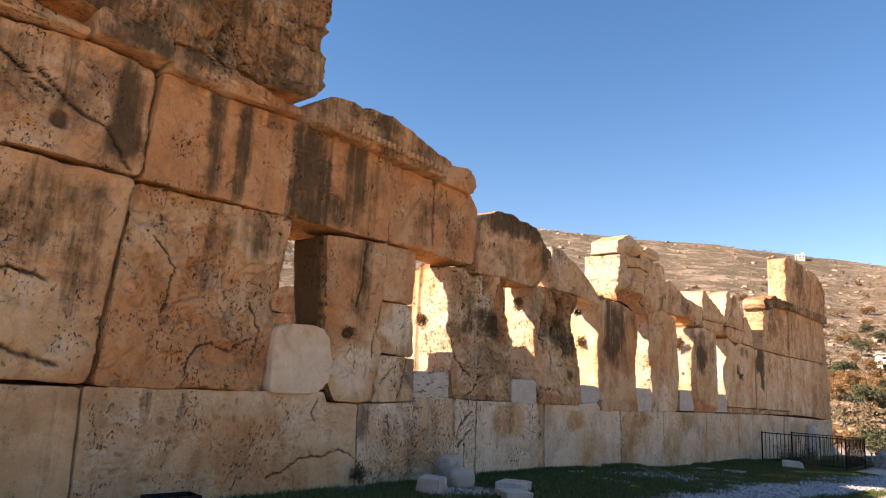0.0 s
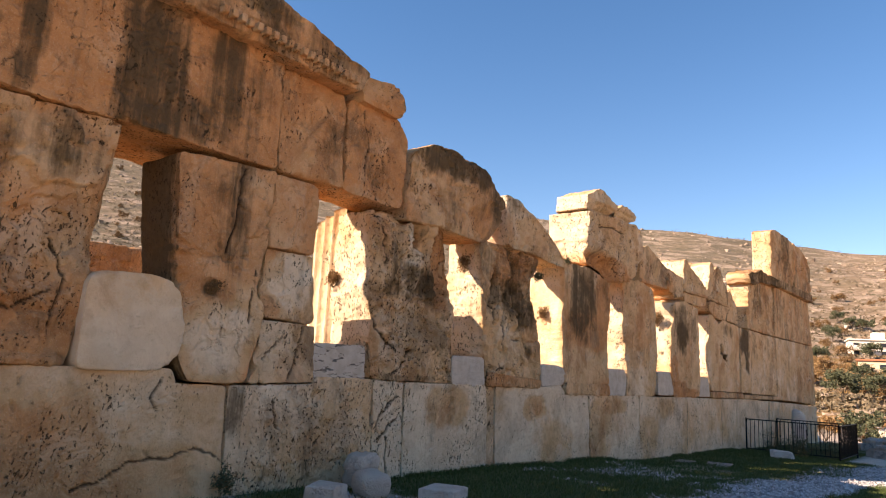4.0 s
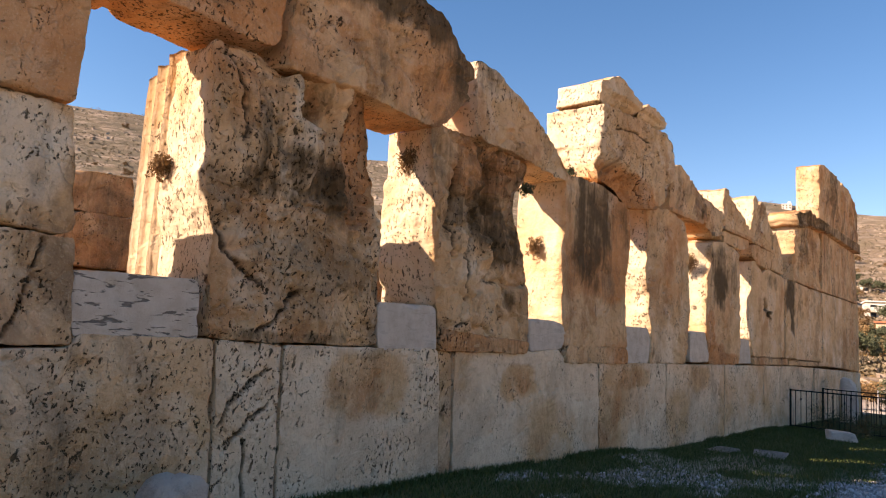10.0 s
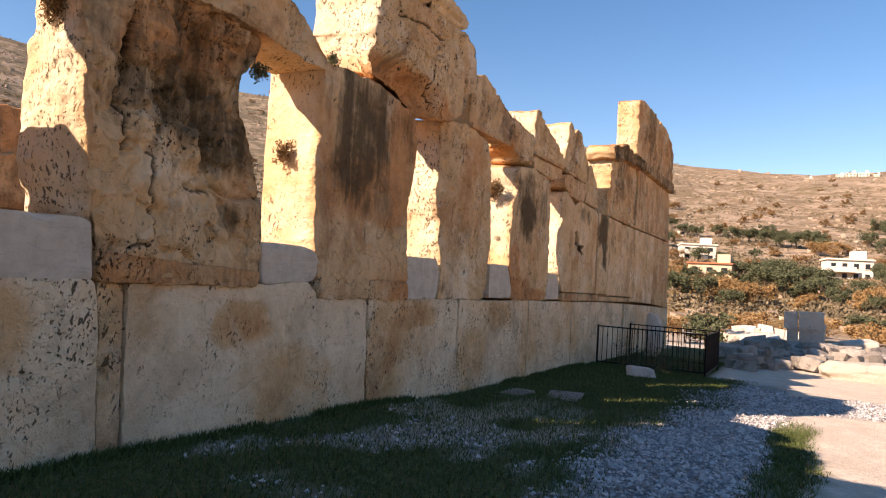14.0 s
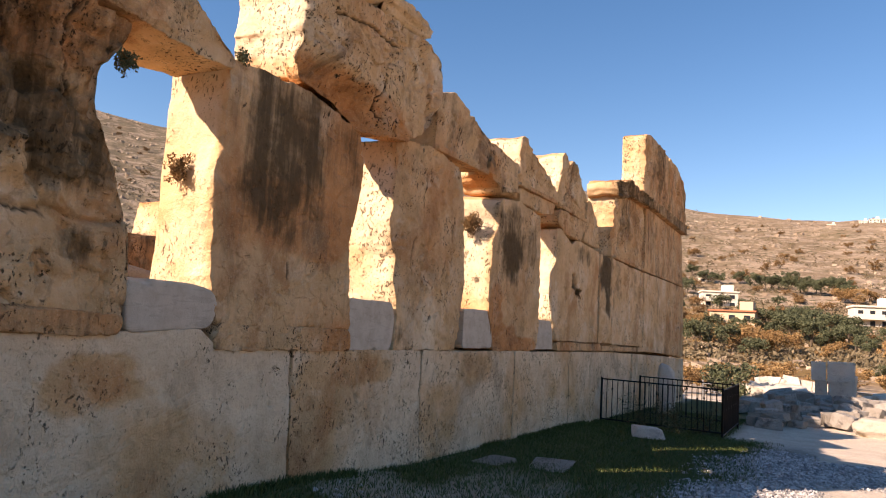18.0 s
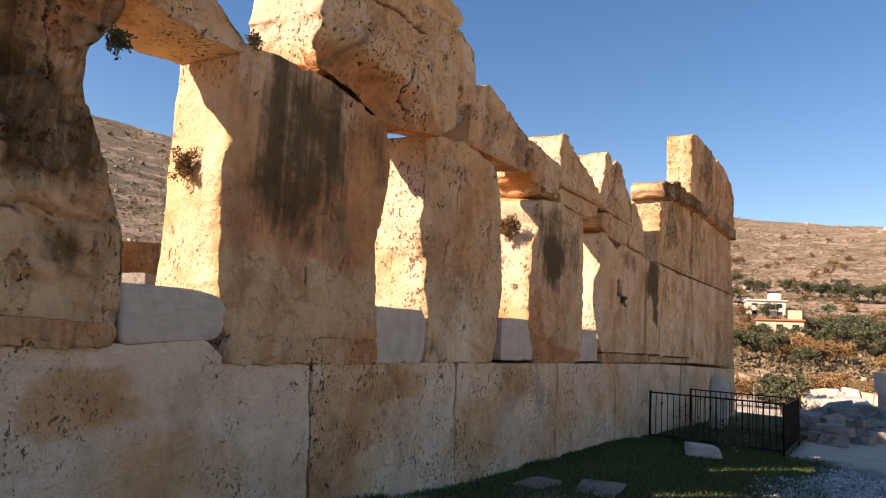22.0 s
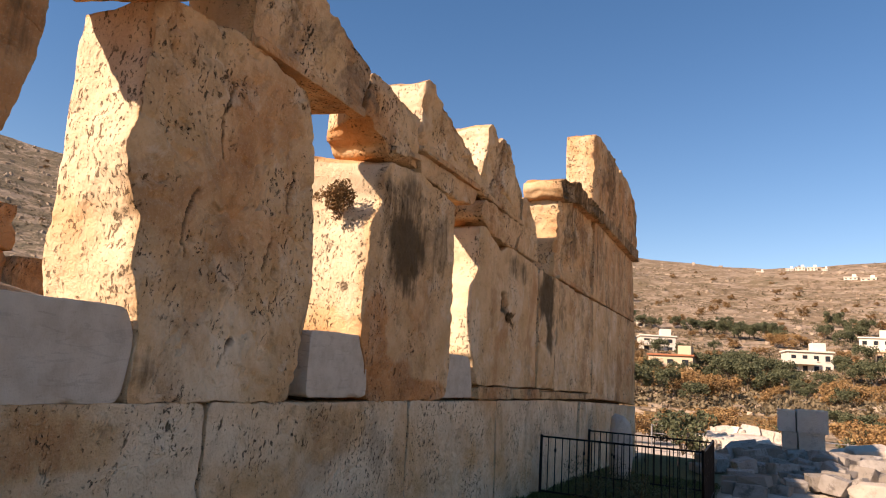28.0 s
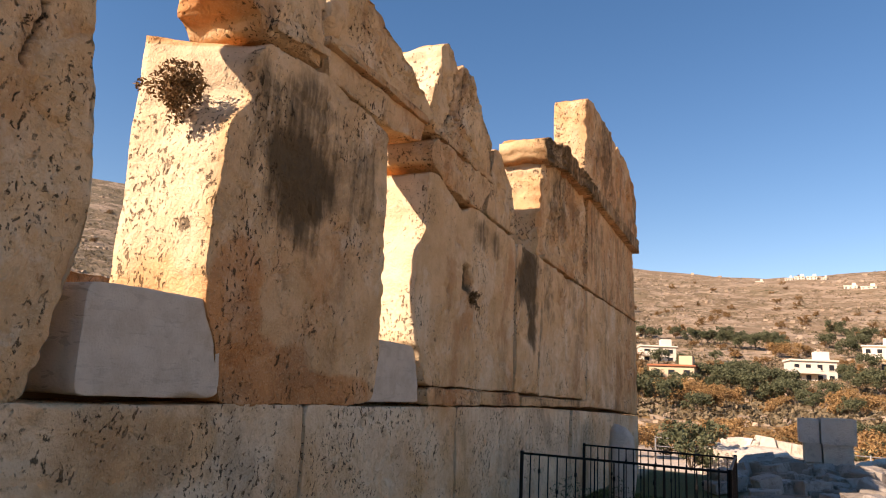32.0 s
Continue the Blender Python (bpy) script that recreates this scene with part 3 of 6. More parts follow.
def ground_height(x, y):
    x, y = np.asarray(x, float), np.asarray(y, float)
    dx, dy = x - EYE[0], y - EYE[1]
    r = np.hypot(dx, dy)
    az = np.degrees(np.arctan2(dx, dy))
    top = ridge(az)
    el = np.interp(r, [45, 60, 80, 105, 150, 210, 300, 420, 560], [-4.0, -3.0, -1.7, -0.4, 0.16, 0.40, 0.62, 0.84, 1.0])
    el = np.where(el > 0, el * top, el)
    far = EYE[2] + r * np.tan(np.radians(el))
    q = np.stack([x, y, np.zeros_like(x)], -1).reshape(-1, 3)
    bumps = (5.0 * fbm(q, 0.012, 4, 3) + 1.2 * fbm(q, 0.08, 3, 8)).reshape(x.shape)
    far = far + bumps * np.clip((r - 80) / 200, 0, 1) * np.clip((700 - r) / 150, 0.3, 1)
    far = np.where(r > 560, far - (r - 560) * 0.05, far)
    inside = smooth(-x, 0.9, 2.2) * smooth(y, 40, 34)
    near = near_height(x, y) * (1 - inside) + 1.6 * inside + (0.03 * fbm(q, 0.8, 3, 5)).reshape(x.shape)
    return near + (far - near) * smooth(r, 36, 60)


def ground_point(x, y):
    return float(ground_height(np.array([x]), np.array([y]))[0])


def build_ground():
    rings = np.concatenate([np.linspace(0.25, 14, 56), np.geomspace(14.4, 3000, 110)])
    sides = 300
    ang = np.linspace(0, 2 * np.pi, sides, endpoint=False)
    x = 2.5 + rings[:, None] * np.sin(ang)
    y = 8.0 + rings[:, None] * np.cos(ang)
    x, y = np.r_[2.5, x.ravel()], np.r_[8.0, y.ravel()]
    z = ground_height(x, y)
    v = np.c_[x, y, z]
    faces = [(0, 1 + (b + 1) % sides, 1 + b) for b in range(sides)]
    for a in range(len(rings) - 1):
        for b in range(sides):
            d = (b + 1) % sides
            faces.append((1 + a * sides + b, 1 + a * sides + d, 1 + (a + 1) * sides + d, 1 + (a + 1) * sides + b))
    r = np.hypot(x - EYE[0], y - EYE[1])
    turf, gravel = ground_cover(x, y)
    far = smooth(r, 38, 70)
    scrub = smooth(r, 60, 90) * smooth(r, 230, 150)
    brush = smooth(np.degrees(np.arctan2(x - EYE[0], y - EYE[1])), -7, -13)
    return tagged(mesh_object("ground", v, [f[::-1] for f in faces], GROUND, attributes={"turf": turf, "gravel": gravel, "far": far, "scrub": scrub, "brush": brush}),
                  "stony earth with turf and gravel rising to bare hills", "ground", kind="structure")


def ground_cover(x, y):
    """How much turf and how much gravel covers the ground."""
    q = np.stack([x, y, 0 * x], -1)
    n = fbm(q, 0.7, 4, 21)
    strip = smooth(x, -0.3, 0.1) * smooth(x + 0.5 * n, np.interp(y, [6, 10, 15], [3.3, 3.0, 3.6]), np.interp(y, [6, 10, 15], [2.6, 2.4, 3.0])) * smooth(y, -9, -4) * np.maximum(smooth(y, 19.5, 17.5), smooth(x, 2.65, 2.45) * smooth(y, 33, 31))
    verge = smooth(np.abs(x - np.interp(y, [0, 7, 10, 13], [4.2, 4.2, 4.35, 4.4]) + 0.2 * n), 0.33, 0.15) * smooth(y, 5, 7) * smooth(y, 13.5, 12)
    bare = smooth(fbm(q * (1, 0.6, 1), 0.9, 3, 33), 0.22, 0.38)
    turf = np.clip(strip * (1 - (0.5 + 0.35 * smooth(y, 4, 2)) * bare * smooth(y, 13, 9.5)) + verge, 0, 1)
    bed = smooth(x + 0.6 * n, np.interp(y, [6, 10, 15], [2.6, 2.3, 2.9]), np.interp(y, [6, 10, 15], [3.2, 3.0, 3.5])) * smooth(x + 0.25 * n, 4.35, 4.0) * smooth(y, 20, 16.5)
    tail = smooth(x, 2.4, 3.2) * smooth(x, 9, 6) * smooth(np.abs(y - 15.2 - 0.55 * np.clip(x - 4, -1, 3) + 0.5 * n), 1.5, 0.8)
    gravel = np.clip(np.maximum(bed, tail) + strip * 0.22 * bare * smooth(y, 9.5, 7), 0, 1) * (1 - verge)
    return turf, gravel


build_ground()

# ---- the ruined wall ----
wall = tagged(new("wall_ruin"), "long ruined wall of huge weathered limestone blocks with window openings", "wall", kind="structure")

# plinth course
PL = dict(parent=wall, weathered=0.5, pits=0.6, tone=0.18, gap=0.010, edge=0.018, soft=0.02, wobble=0.010, rough=0.010, step=0.06, front=0.0, back=-0.75)
block("plinth_block", [(-6.2, 1.63), (-3.42, 1.64), (-3.37, 0.2), (-6.2, 0.2)], **{**PL, "step": 0.09, "tone": 0.50, "weathered": 0.3, "pits": 0.42}, stains=[(-3.6, 0.9, 0.15, 0.8, 0.35)])
block("plinth_block", [(-3.41, 1.64), (-0.27, 1.69), (-0.21, 1.555), (0.35, 1.545), (0.42, 0.2), (-3.36, 0.2)], **{**PL, "tone": 0.40, "pits": 0.5, "weathered": 0.3}, patches=[(-1.6, 0.9, 0.9, 0.5, 0.35), (-0.3, 0.6, 0.4, 0.4, 0.3)], stains=[(-2.75, 1.45, 0.08, 0.3, 0.6), (-2.3, 1.5, 0.07, 0.2, 0.5)], cracks=[([(-1.1, 0.62), (-0.6, 0.82), (-0.2, 0.86), (0.05, 0.95), (0.36, 0.82)], 0.014, 0.02), ([(-0.35, 1.6), (-0.45, 1.42), (-0.38, 1.3)], 0.018, 0.03)])
# the stain at y 0.50 is soot with the recess's shade painted in
block("plinth_block", [(0.36, 1.545), (1.50, 1.60), (1.54, 1.68), (2.49, 1.68), (2.58, 0.2), (0.43, 0.2)], **{**PL, "pits": 0.72, "tone": 0.25, "weathered": 0.6}, spall=0.03, stains=[(0.50, 1.3, 0.12, 0.35, 0.85), (1.58, 1.45, 0.10, 0.2, 0.5), (1.5, 0.85, 0.08, 0.5, 0.45), (1.0, 0.55, 0.2, 0.2, 0.4)], cracks=[([(0.95, 1.4), (1.02, 1.2), (1.05, 1.1)], 0.02, 0.03)], dents=[(0.92, 1.08, 0.06, 0.10, 0.05), (1.02, 1.14, 0.05, 0.08, 0.04), (1.58, 1.42, 0.09, 0.10, 0.05)])
block("plinth_block", [(2.50, 1.675), (3.08, 1.66), (3.13, 0.2), (2.59, 0.2)], **{**PL, "pits": 0.7, "weathered": 0.68}, spall=0.03, cracks=[([(2.95, 1.45), (2.65, 1.2), (2.6, 1.05)], 0.03, 0.05), ([(2.98, 1.2), (2.7, 0.95)], 0.025, 0.04), ([(2.8, 0.95), (2.86, 0.6), (2.82, 0.3)], 0.025, 0.05)])
block("plinth_block", [(3.10, 1.655), (4.99, 1.665), (5.02, 1.5), (5.12, 0.2), (3.14, 0.2)], **{**PL, "tone": 0.2}, stains=[(3.6, 1.3, 0.3, 0.5, 0.28), (4.1, 1.35, 0.2, 0.4, 0.25)], patches=[(4.1, 1.3, 0.5, 0.28, 0.4)])
block("plinth_block", [(5.00, 1.66), (5.22, 1.66), (5.30, 0.2), (5.13, 0.2)], **{**PL, "front": -0.02, "tone": 0.45})
block("plinth_block", [(5.23, 1.66), (6.69, 1.68), (7.33, 1.72), (7.52, 1.575), (8.43, 1.565), (8.52, 0.15), (5.31, 0.15)], **{**PL, "weathered": 0.3, "pits": 0.45, "tone": 0.13}, patches=[(6.45, 1.33, 0.33, 0.19, 0.62), (7.3, 0.7, 0.5, 0.4, 0.25)])
block("plinth_block", [(8.44, 1.565), (10.82, 1.565), (10.90, 0.1), (8.53, 0.1)], **{**PL, "tone": 0.24}, patches=[(9.6, 1.35, 0.5, 0.16, 0.3), (8.8, 0.9, 0.35, 0.5, 0.25)])
block("plinth_block", [(10.83, 1.565), (13.75, 1.565), (13.83, 0.05), (10.91, 0.05)], **{**PL, "tone": 0.26}, patches=[(12.4, 1.3, 0.5, 0.2, 0.25), (11.3, 0.8, 0.5, 0.4, 0.2)])
block("plinth_block", [(13.76, 1.565), (16.50, 1.56), (16.56, 0.02), (13.84, 0.02)], **PL)
block("plinth_block", [(16.51, 1.56), (19.35, 1.56), (19.40, -0.05), (16.57, -0.05)], **PL)
block("plinth_block", [(19.36, 1.56), (21.6, 1.52), (21.6, -0.1), (19.41, -0.1)], **{**PL, "front": -0.03})
block("plinth_block", [(21.62, 1.52), (25.2, 1.45), (25.2, -0.2), (21.62, -0.2)], **{**PL, "front": 0.01, "step": 0.09})
block("plinth_block", [(25.22, 1.45), (29.2, 1.35), (29.2, -0.3), (25.22, -0.3)], **{**PL, "step": 0.09})

# tall stones left of the first window
OR = dict(parent=wall, pits=0.45, edge=0.04, soft=0.04, wobble=0.016, rough=0.022, step=0.06)
block("orthostat", [(-6.2, 3.85), (-3.19, 3.87), (-3.37, 1.67), (-6.2, 1.65)], **{**OR, "step": 0.08, "pits": 0.45}, back=-1.25, tone=0.84, spall=0.05, front=0.02, weathered=0.4, stains=[(-4.1, 3.3, 0.4, 0.6, 0.55), (-3.6, 3.1, 0.22, 0.8, 0.5)], patches=[(-4.2, 2.2, 0.6, 0.5, -0.3)], cracks=[([(-5.0, 2.35), (-4.5, 2.6), (-4.25, 2.75), (-3.9, 2.65)], 0.03, 0.06), ([(-5.2, 1.95), (-4.4, 2.0), (-3.7, 1.85)], 0.025, 0.05)])
block("orthostat", [(-3.17, 3.86), (-1.07, 3.91), (-1.13, 3.05), (-1.12, 2.6), (-1.26, 1.655), (-3.32, 1.64)], **{**OR, "pits": 0.6}, back=-1.25, tone=0.9, spall=0.10, front=0.0, weathered=0.42, stains=[(-2.1, 3.4, 0.25, 0.7, 0.5), (-1.5, 3.6, 0.35, 0.35, 0.5), (-1.4, 2.0, 0.3, 0.12, 0.4)], patches=[(-1.6, 2.9, 0.5, 0.7, -0.2)], cracks=[([(-2.9, 3.3), (-2.6, 3.0), (-2.7, 2.4)], 0.02, 0.03), ([(-2.35, 1.66), (-2.3, 2.05), (-2.05, 2.2), (-1.75, 2.1), (-1.45, 2.3)], 0.02, 0.04), ([(-1.5, 2.75), (-1.35, 2.4), (-1.45, 2.0)], 0.022, 0.04)], dents=[(-2.62, 1.92, 0.22, 0.14, 0.05), (-1.7, 1.70, 0.55, 0.05, -0.05), (-1.85, 2.05, 0.3, 0.14, 0.08), (-1.3, 1.95, 0.14, 0.25, 0.06)])
fallen = tagged(new("fallen_block"), "smooth pale stone block with rounded corners wedged in a window", "stone block")
block("stone", [(-1.22, 2.44), (-1.12, 2.53), (-0.6, 2.56), (-0.36, 2.50), (-0.25, 2.3), (-0.22, 2.0), (-0.27, 1.75), (-0.42, 1.66), (-0.8, 1.64), (-1.22, 1.64)], fallen, front=0.07, back=-0.5,
      step=0.03, soft=0.07, edge=0.03, wobble=0.004, rough=0.006, tone=0.36, pits=0.0, weathered=0.2)
block("window_pillar", [(-0.50, 3.82), (0.71, 3.92), (0.67, 3.05), (0.64, 2.7), (0.71, 2.3), (0.60, 1.80), (0.56, 1.56), (-0.12, 1.56), (-0.24, 1.76), (-0.30, 2.13)], wall,
      front=0.03, back=-0.70, tone=0.9, pits=0.35, edge=0.07, soft=0.05, wobble=0.02, rough=0.02, shaded_side=1.1, cracks=[([(0.30, 3.85), (0.24, 3.4), (0.16, 2.9)], 0.02, 0.03), ([(0.55, 2.75), (0.5, 2.4), (0.52, 2.2)], 0.015, 0.025)], patches=[(0.15, 1.95, 0.35, 0.35, -0.5), (0.5, 2.3, 0.2, 0.3, -0.25)], dents=[(0.06, 2.52, 0.12, 0.08, 0.06)], stains=[(0.2, 3.4, 0.3, 0.7, 0.5), (0.05, 2.5, 0.12, 0.10, 0.75)])
block("ashlar", [(0.73, 3.91), (1.40, 3.92), (1.38, 3.07), (0.69, 3.05)], wall, front=-0.03, tone=0.88, edge=0.03, rough=0.012, pits=0.3, gap=0.004)
block("ashlar", [(0.69, 3.05), (1.38, 3.07), (1.46, 2.27), (0.71, 2.28)], wall, front=-0.02, tone=0.6, edge=0.035, rough=0.02, spall=0.03, gap=0.004, patches=[(1.1, 2.75, 0.3, 0.3, -0.5), (0.85, 2.9, 0.15, 0.2, 0.5), (0.8, 2.4, 0.15, 0.15, 0.4)])
block("ashlar", [(0.70, 2.26), (1.46, 2.25), (1.52, 1.60), (0.76, 1.57), (0.66, 1.80)], wall, front=0.0, tone=0.5, edge=0.035, rough=0.015, gap=0.004, cracks=[([(1.28, 2.24), (1.22, 1.95), (1.1, 1.62)], 0.02, 0.04), ([(0.78, 1.85), (1.0, 2.1)], 0.015, 0.03)])
block("wedge_stone", [(0.59, 1.56), (0.72, 1.78), (0.75, 1.57)], wall, front=0.0, tone=0.5, edge=0.02, back=-0.3, step=0.03)

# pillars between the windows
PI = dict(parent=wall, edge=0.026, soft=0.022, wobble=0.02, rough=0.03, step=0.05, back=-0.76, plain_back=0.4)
block("window_pillar", [(2.26, 3.85), (2.62, 3.85), (2.90, 3.76), (3.14, 3.90), (3.62, 3.88), (3.79, 3.84), (3.85, 3.53), (3.97, 2.93), (4.05, 2.62), (4.11, 2.1), (4.12, 1.65), (2.41, 1.66), (2.40, 2.40), (2.33, 2.62), (2.27, 2.87), (2.28, 3.06), (2.25, 3.35)],
      **{**PI, "rough": 0.036}, narrow=0.20, folds=0.05, spall=0.05, tone=0.5, weathered=0.8, pits=0.8,
      dents=[(3.22, 3.62, 0.14, 0.20, 0.22), (3.45, 3.40, 0.10, 0.28, 0.14), (3.78, 3.25, 0.17, 0.55, 0.12), (2.98, 3.60, 0.10, 0.28, -0.10), (3.16, 3.25, 0.12, 0.28, -0.08), (3.33, 3.78, 0.07, 0.16, -0.07), (2.52, 3.35, 0.22, 0.4, -0.07),
             (2.47, 2.50, 0.10, 0.06, 0.05), (2.43, 2.28, 0.07, 0.12, 0.06), (2.72, 2.18, 0.12, 0.07, 0.05), (3.14, 2.03, 0.13, 0.08, 0.06), (3.80, 2.52, 0.12, 0.10, 0.05), (3.05, 2.55, 0.10, 0.07, 0.04)],
      cracks=[([(2.42, 2.5), (2.5, 2.3), (2.72, 2.18), (2.85, 2.1)], 0.035, 0.05), ([(3.22, 2.08), (3.1, 2.0), (3.02, 1.85), (2.85, 1.72)], 0.03, 0.05), ([(3.62, 3.86), (3.6, 3.3), (3.66, 2.9)], 0.025, 0.06), ([(2.45, 3.75), (2.6, 3.4), (2.56, 3.15)], 0.022, 0.04)],
      stains=[(3.1, 3.35, 0.8, 0.55, 0.36), (3.35, 2.98, 0.42, 0.28, 0.85), (2.82, 2.90, 0.24, 0.16, 0.6), (3.25, 3.58, 0.16, 0.22, 0.7), (3.2, 1.70, 0.7, 0.06, 0.6), (3.72, 2.78, 0.14, 0.2, 0.5)],
      patches=[(3.78, 3.3, 0.2, 0.6, 0.6), (2.45, 3.5, 0.3, 0.3, 0.3), (3.1, 3.3, 0.15, 0.5, -0.35), (3.1, 2.2, 0.8, 0.4, -0.15)])


def fluted(name, x0, x1, y0, y1, z0, z1, flutes, parent, lean=0.0):
    """The broken fluted shaft behind a pillar: upright grooves on the side towards the window."""
    nx, nz = 9 * flutes + 1, 70
    f = np.linspace(0, 1, nx)
    g = np.linspace(0, 1, nz)
    xx, zz = np.meshgrid(x0 + (x1 - x0) * f, g)
    tops = z1 + lean * f + 0.06 * fbm(np.c_[f * 3, f * 0, f * 0], 2.0, 3, 91)
    zz = z0 + zz * (tops - z0)[None, :]
    yy = y0 + 0.045 * np.abs(np.sin(np.pi * flutes * f))[None, :] ** 0.6 * np.ones_like(zz) + 0.10 * np.abs(2 * f - 1)[None, :] ** 4
    face = np.stack([xx, yy, zz], -1).reshape(-1, 3)
    face[:, 1] += 0.02 * fbm(face, 3.0, 4, 92, 0.6)
    rear = face.copy()
    rear[:, 1] = y1
    v = np.concatenate([face, rear])
    k = nx * nz
    faces = []
    for a in range(nz - 1):
        for b in range(nx - 1):
            p = a * nx + b
            faces.append((p, p + nx, p + nx + 1, p + 1))
            faces.append((k + p, k + p + 1, k + p + nx + 1, k + p + nx))
    rim = [a * nx for a in range(nz)] + [(nz - 1) * nx + b for b in range(1, nx)] + [a * nx + nx - 1 for a in range(nz - 2, -1, -1)] + [b for b in range(nx - 2, 0, -1)]
    for a, b in zip(rim, rim[1:] + rim[:1]):
        faces.append((a, b, k + b, k + a))
    # dark lines painted along the flutes in place of groove shade
    groove = np.tile(np.r_[np.tile(smooth(np.abs(np.sin(np.pi * flutes * f)), 0.35, 0.05), nz)], 2)
    return mesh_object(name, v, faces, STONE, parent, attributes={"tone": np.full(2 * k, 0.3), "stain": np.zeros(2 * k), "weather": np.full(2 * k, 0.5), "pitted": np.full(2 * k, 0.5), "crack": 0.6 * groove})


fluted("half_column", -0.68, -1.30, 2.34, 2.95, 1.7, 3.98, 4, wall, -0.28)
block("window_pillar", [(4.66, 3.90), (5.25, 3.92), (5.95, 3.93), (6.44, 3.88), (6.42, 3.70), (6.27, 3.45), (6.27, 3.20), (6.35, 2.97), (6.51, 2.58), (6.63, 2.26), (6.64, 1.68), (5.00, 1.68), (4.94, 2.02), (4.83, 2.45), (4.74, 3.06), (4.70, 3.4)],
      **{**PI, "rough": 0.046}, narrow=0.22, folds=0.10, pits=0.55, spall=0.06, tone=0.52, weathered=0.8,
      dents=[(5.75, 3.35, 0.20, 0.45, 0.15), (6.15, 3.4, 0.18, 0.4, 0.13), (5.45, 3.15, 0.12, 0.2, 0.08), (5.5, 3.45, 0.16, 0.4, -0.06), (5.95, 3.55, 0.10, 0.3, -0.07), (5.0, 3.1, 0.14, 0.7, 0.04), (5.2, 3.55, 0.18, 0.3, -0.05), (6.2, 2.25, 0.12, 0.12, 0.04)],
      cracks=[([(5.62, 3.9), (5.7, 3.5), (5.55, 3.2), (5.3, 3.05)], 0.03, 0.07), ([(5.35, 2.62), (5.38, 2.3), (5.42, 1.95), (5.2, 1.9)], 0.018, 0.03), ([(6.05, 3.85), (5.98, 3.5), (6.1, 3.2)], 0.03, 0.06), ([(5.75, 2.4), (6.0, 2.38)], 0.018, 0.03), ([(5.12, 3.8), (5.08, 3.2), (5.1, 2.6)], 0.02, 0.04)],
      stains=[(5.65, 3.5, 1.1, 0.6, 0.58), (5.75, 3.12, 0.8, 0.38, 0.85), (6.15, 2.85, 0.35, 0.30, 0.8), (5.45, 2.98, 0.3, 0.16, 0.7), (6.2, 3.5, 0.25, 0.3, 0.45), (6.25, 2.25, 0.12, 0.14, 0.6), (5.0, 1.9, 0.16, 0.08, 0.5)],
      patches=[(5.35, 3.6, 0.35, 0.35, 0.4), (5.9, 3.65, 0.3, 0.25, 0.35), (5.6, 2.2, 0.9, 0.4, -0.12)])
block("pillar_base", [(5.00, 1.86), (6.64, 1.78), (6.62, 1.64), (4.98, 1.63)], wall, front=0.04, tone=0.75, edge=0.025, rough=0.012, crust=0.35, step=0.045)
block("window_pillar", [(7.36, 3.95), (7.81, 4.00), (8.40, 4.02), (8.94, 3.94), (9.22, 3.84), (9.34, 3.58), (9.30, 3.2), (9.24, 2.95), (9.16, 2.63), (9.28, 2.10), (9.30, 1.74), (7.46, 1.74), (7.42, 1.95), (7.36, 2.12), (7.31, 2.56), (7.30, 2.98), (7.36, 3.23), (7.36, 3.6)],
      **{**PI, "rough": 0.014}, narrow=0.30, pits=0.3, tone=0.70, stains=[(8.0, 3.32, 0.46, 0.80, 0.95), (8.42, 3.42, 0.36, 0.70, 0.8), (8.85, 3.55, 0.5, 0.45, 0.5), (7.55, 3.6, 0.2, 0.4, 0.3)], cracks=[([(8.25, 2.35), (8.27, 2.2)], 0.02, 0.03)],
      patches=[(8.4, 2.75, 0.9, 0.35, 0.3), (9.05, 3.2, 0.3, 0.7, 0.35), (7.45, 2.6, 0.12, 0.8, 0.1), (8.4, 2.1, 0.8, 0.3, -0.05)])
block("pillar_base", [(7.47, 1.77), (9.30, 1.77), (9.31, 1.54), (7.46, 1.54)], wall, front=0.03, tone=0.8, edge=0.03, rough=0.012, step=0.045, crust=0.22)
block("window_pillar", [(10.0, 4.02), (10.75, 4.10), (11.56, 4.02), (11.70, 3.6), (11.76, 3.3), (11.88, 2.6), (11.88, 2.22), (11.78, 1.9), (11.70, 1.55), (10.17, 1.55), (10.18, 1.90), (10.12, 2.12), (10.06, 2.36), (10.09, 2.62), (9.96, 2.87), (9.91, 3.02), (9.98, 3.27), (10.0, 3.67)],
      **{**PI, "rough": 0.022}, narrow=0.22, pits=0.5, tone=0.50, spall=0.02, weathered=0.45, stains=[(10.5, 3.8, 0.5, 0.2, 0.3), (10.25, 1.75, 0.12, 0.15, 0.5)], patches=[(11.2, 3.2, 0.5, 0.6, 0.15), (10.8, 1.9, 0.6, 0.4, -0.15)],
      cracks=[([(10.75, 3.75), (10.66, 3.45), (10.72, 3.2)], 0.018, 0.04), ([(11.5, 3.3), (11.42, 3.0)], 0.02, 0.04), ([(11.32, 2.75), (11.25, 2.5)], 0.022, 0.04), ([(10.5, 2.9), (10.42, 2.6), (10.45, 2.45)], 0.018, 0.03), ([(11.0, 2.0), (10.9, 1.8)], 0.016, 0.03)])
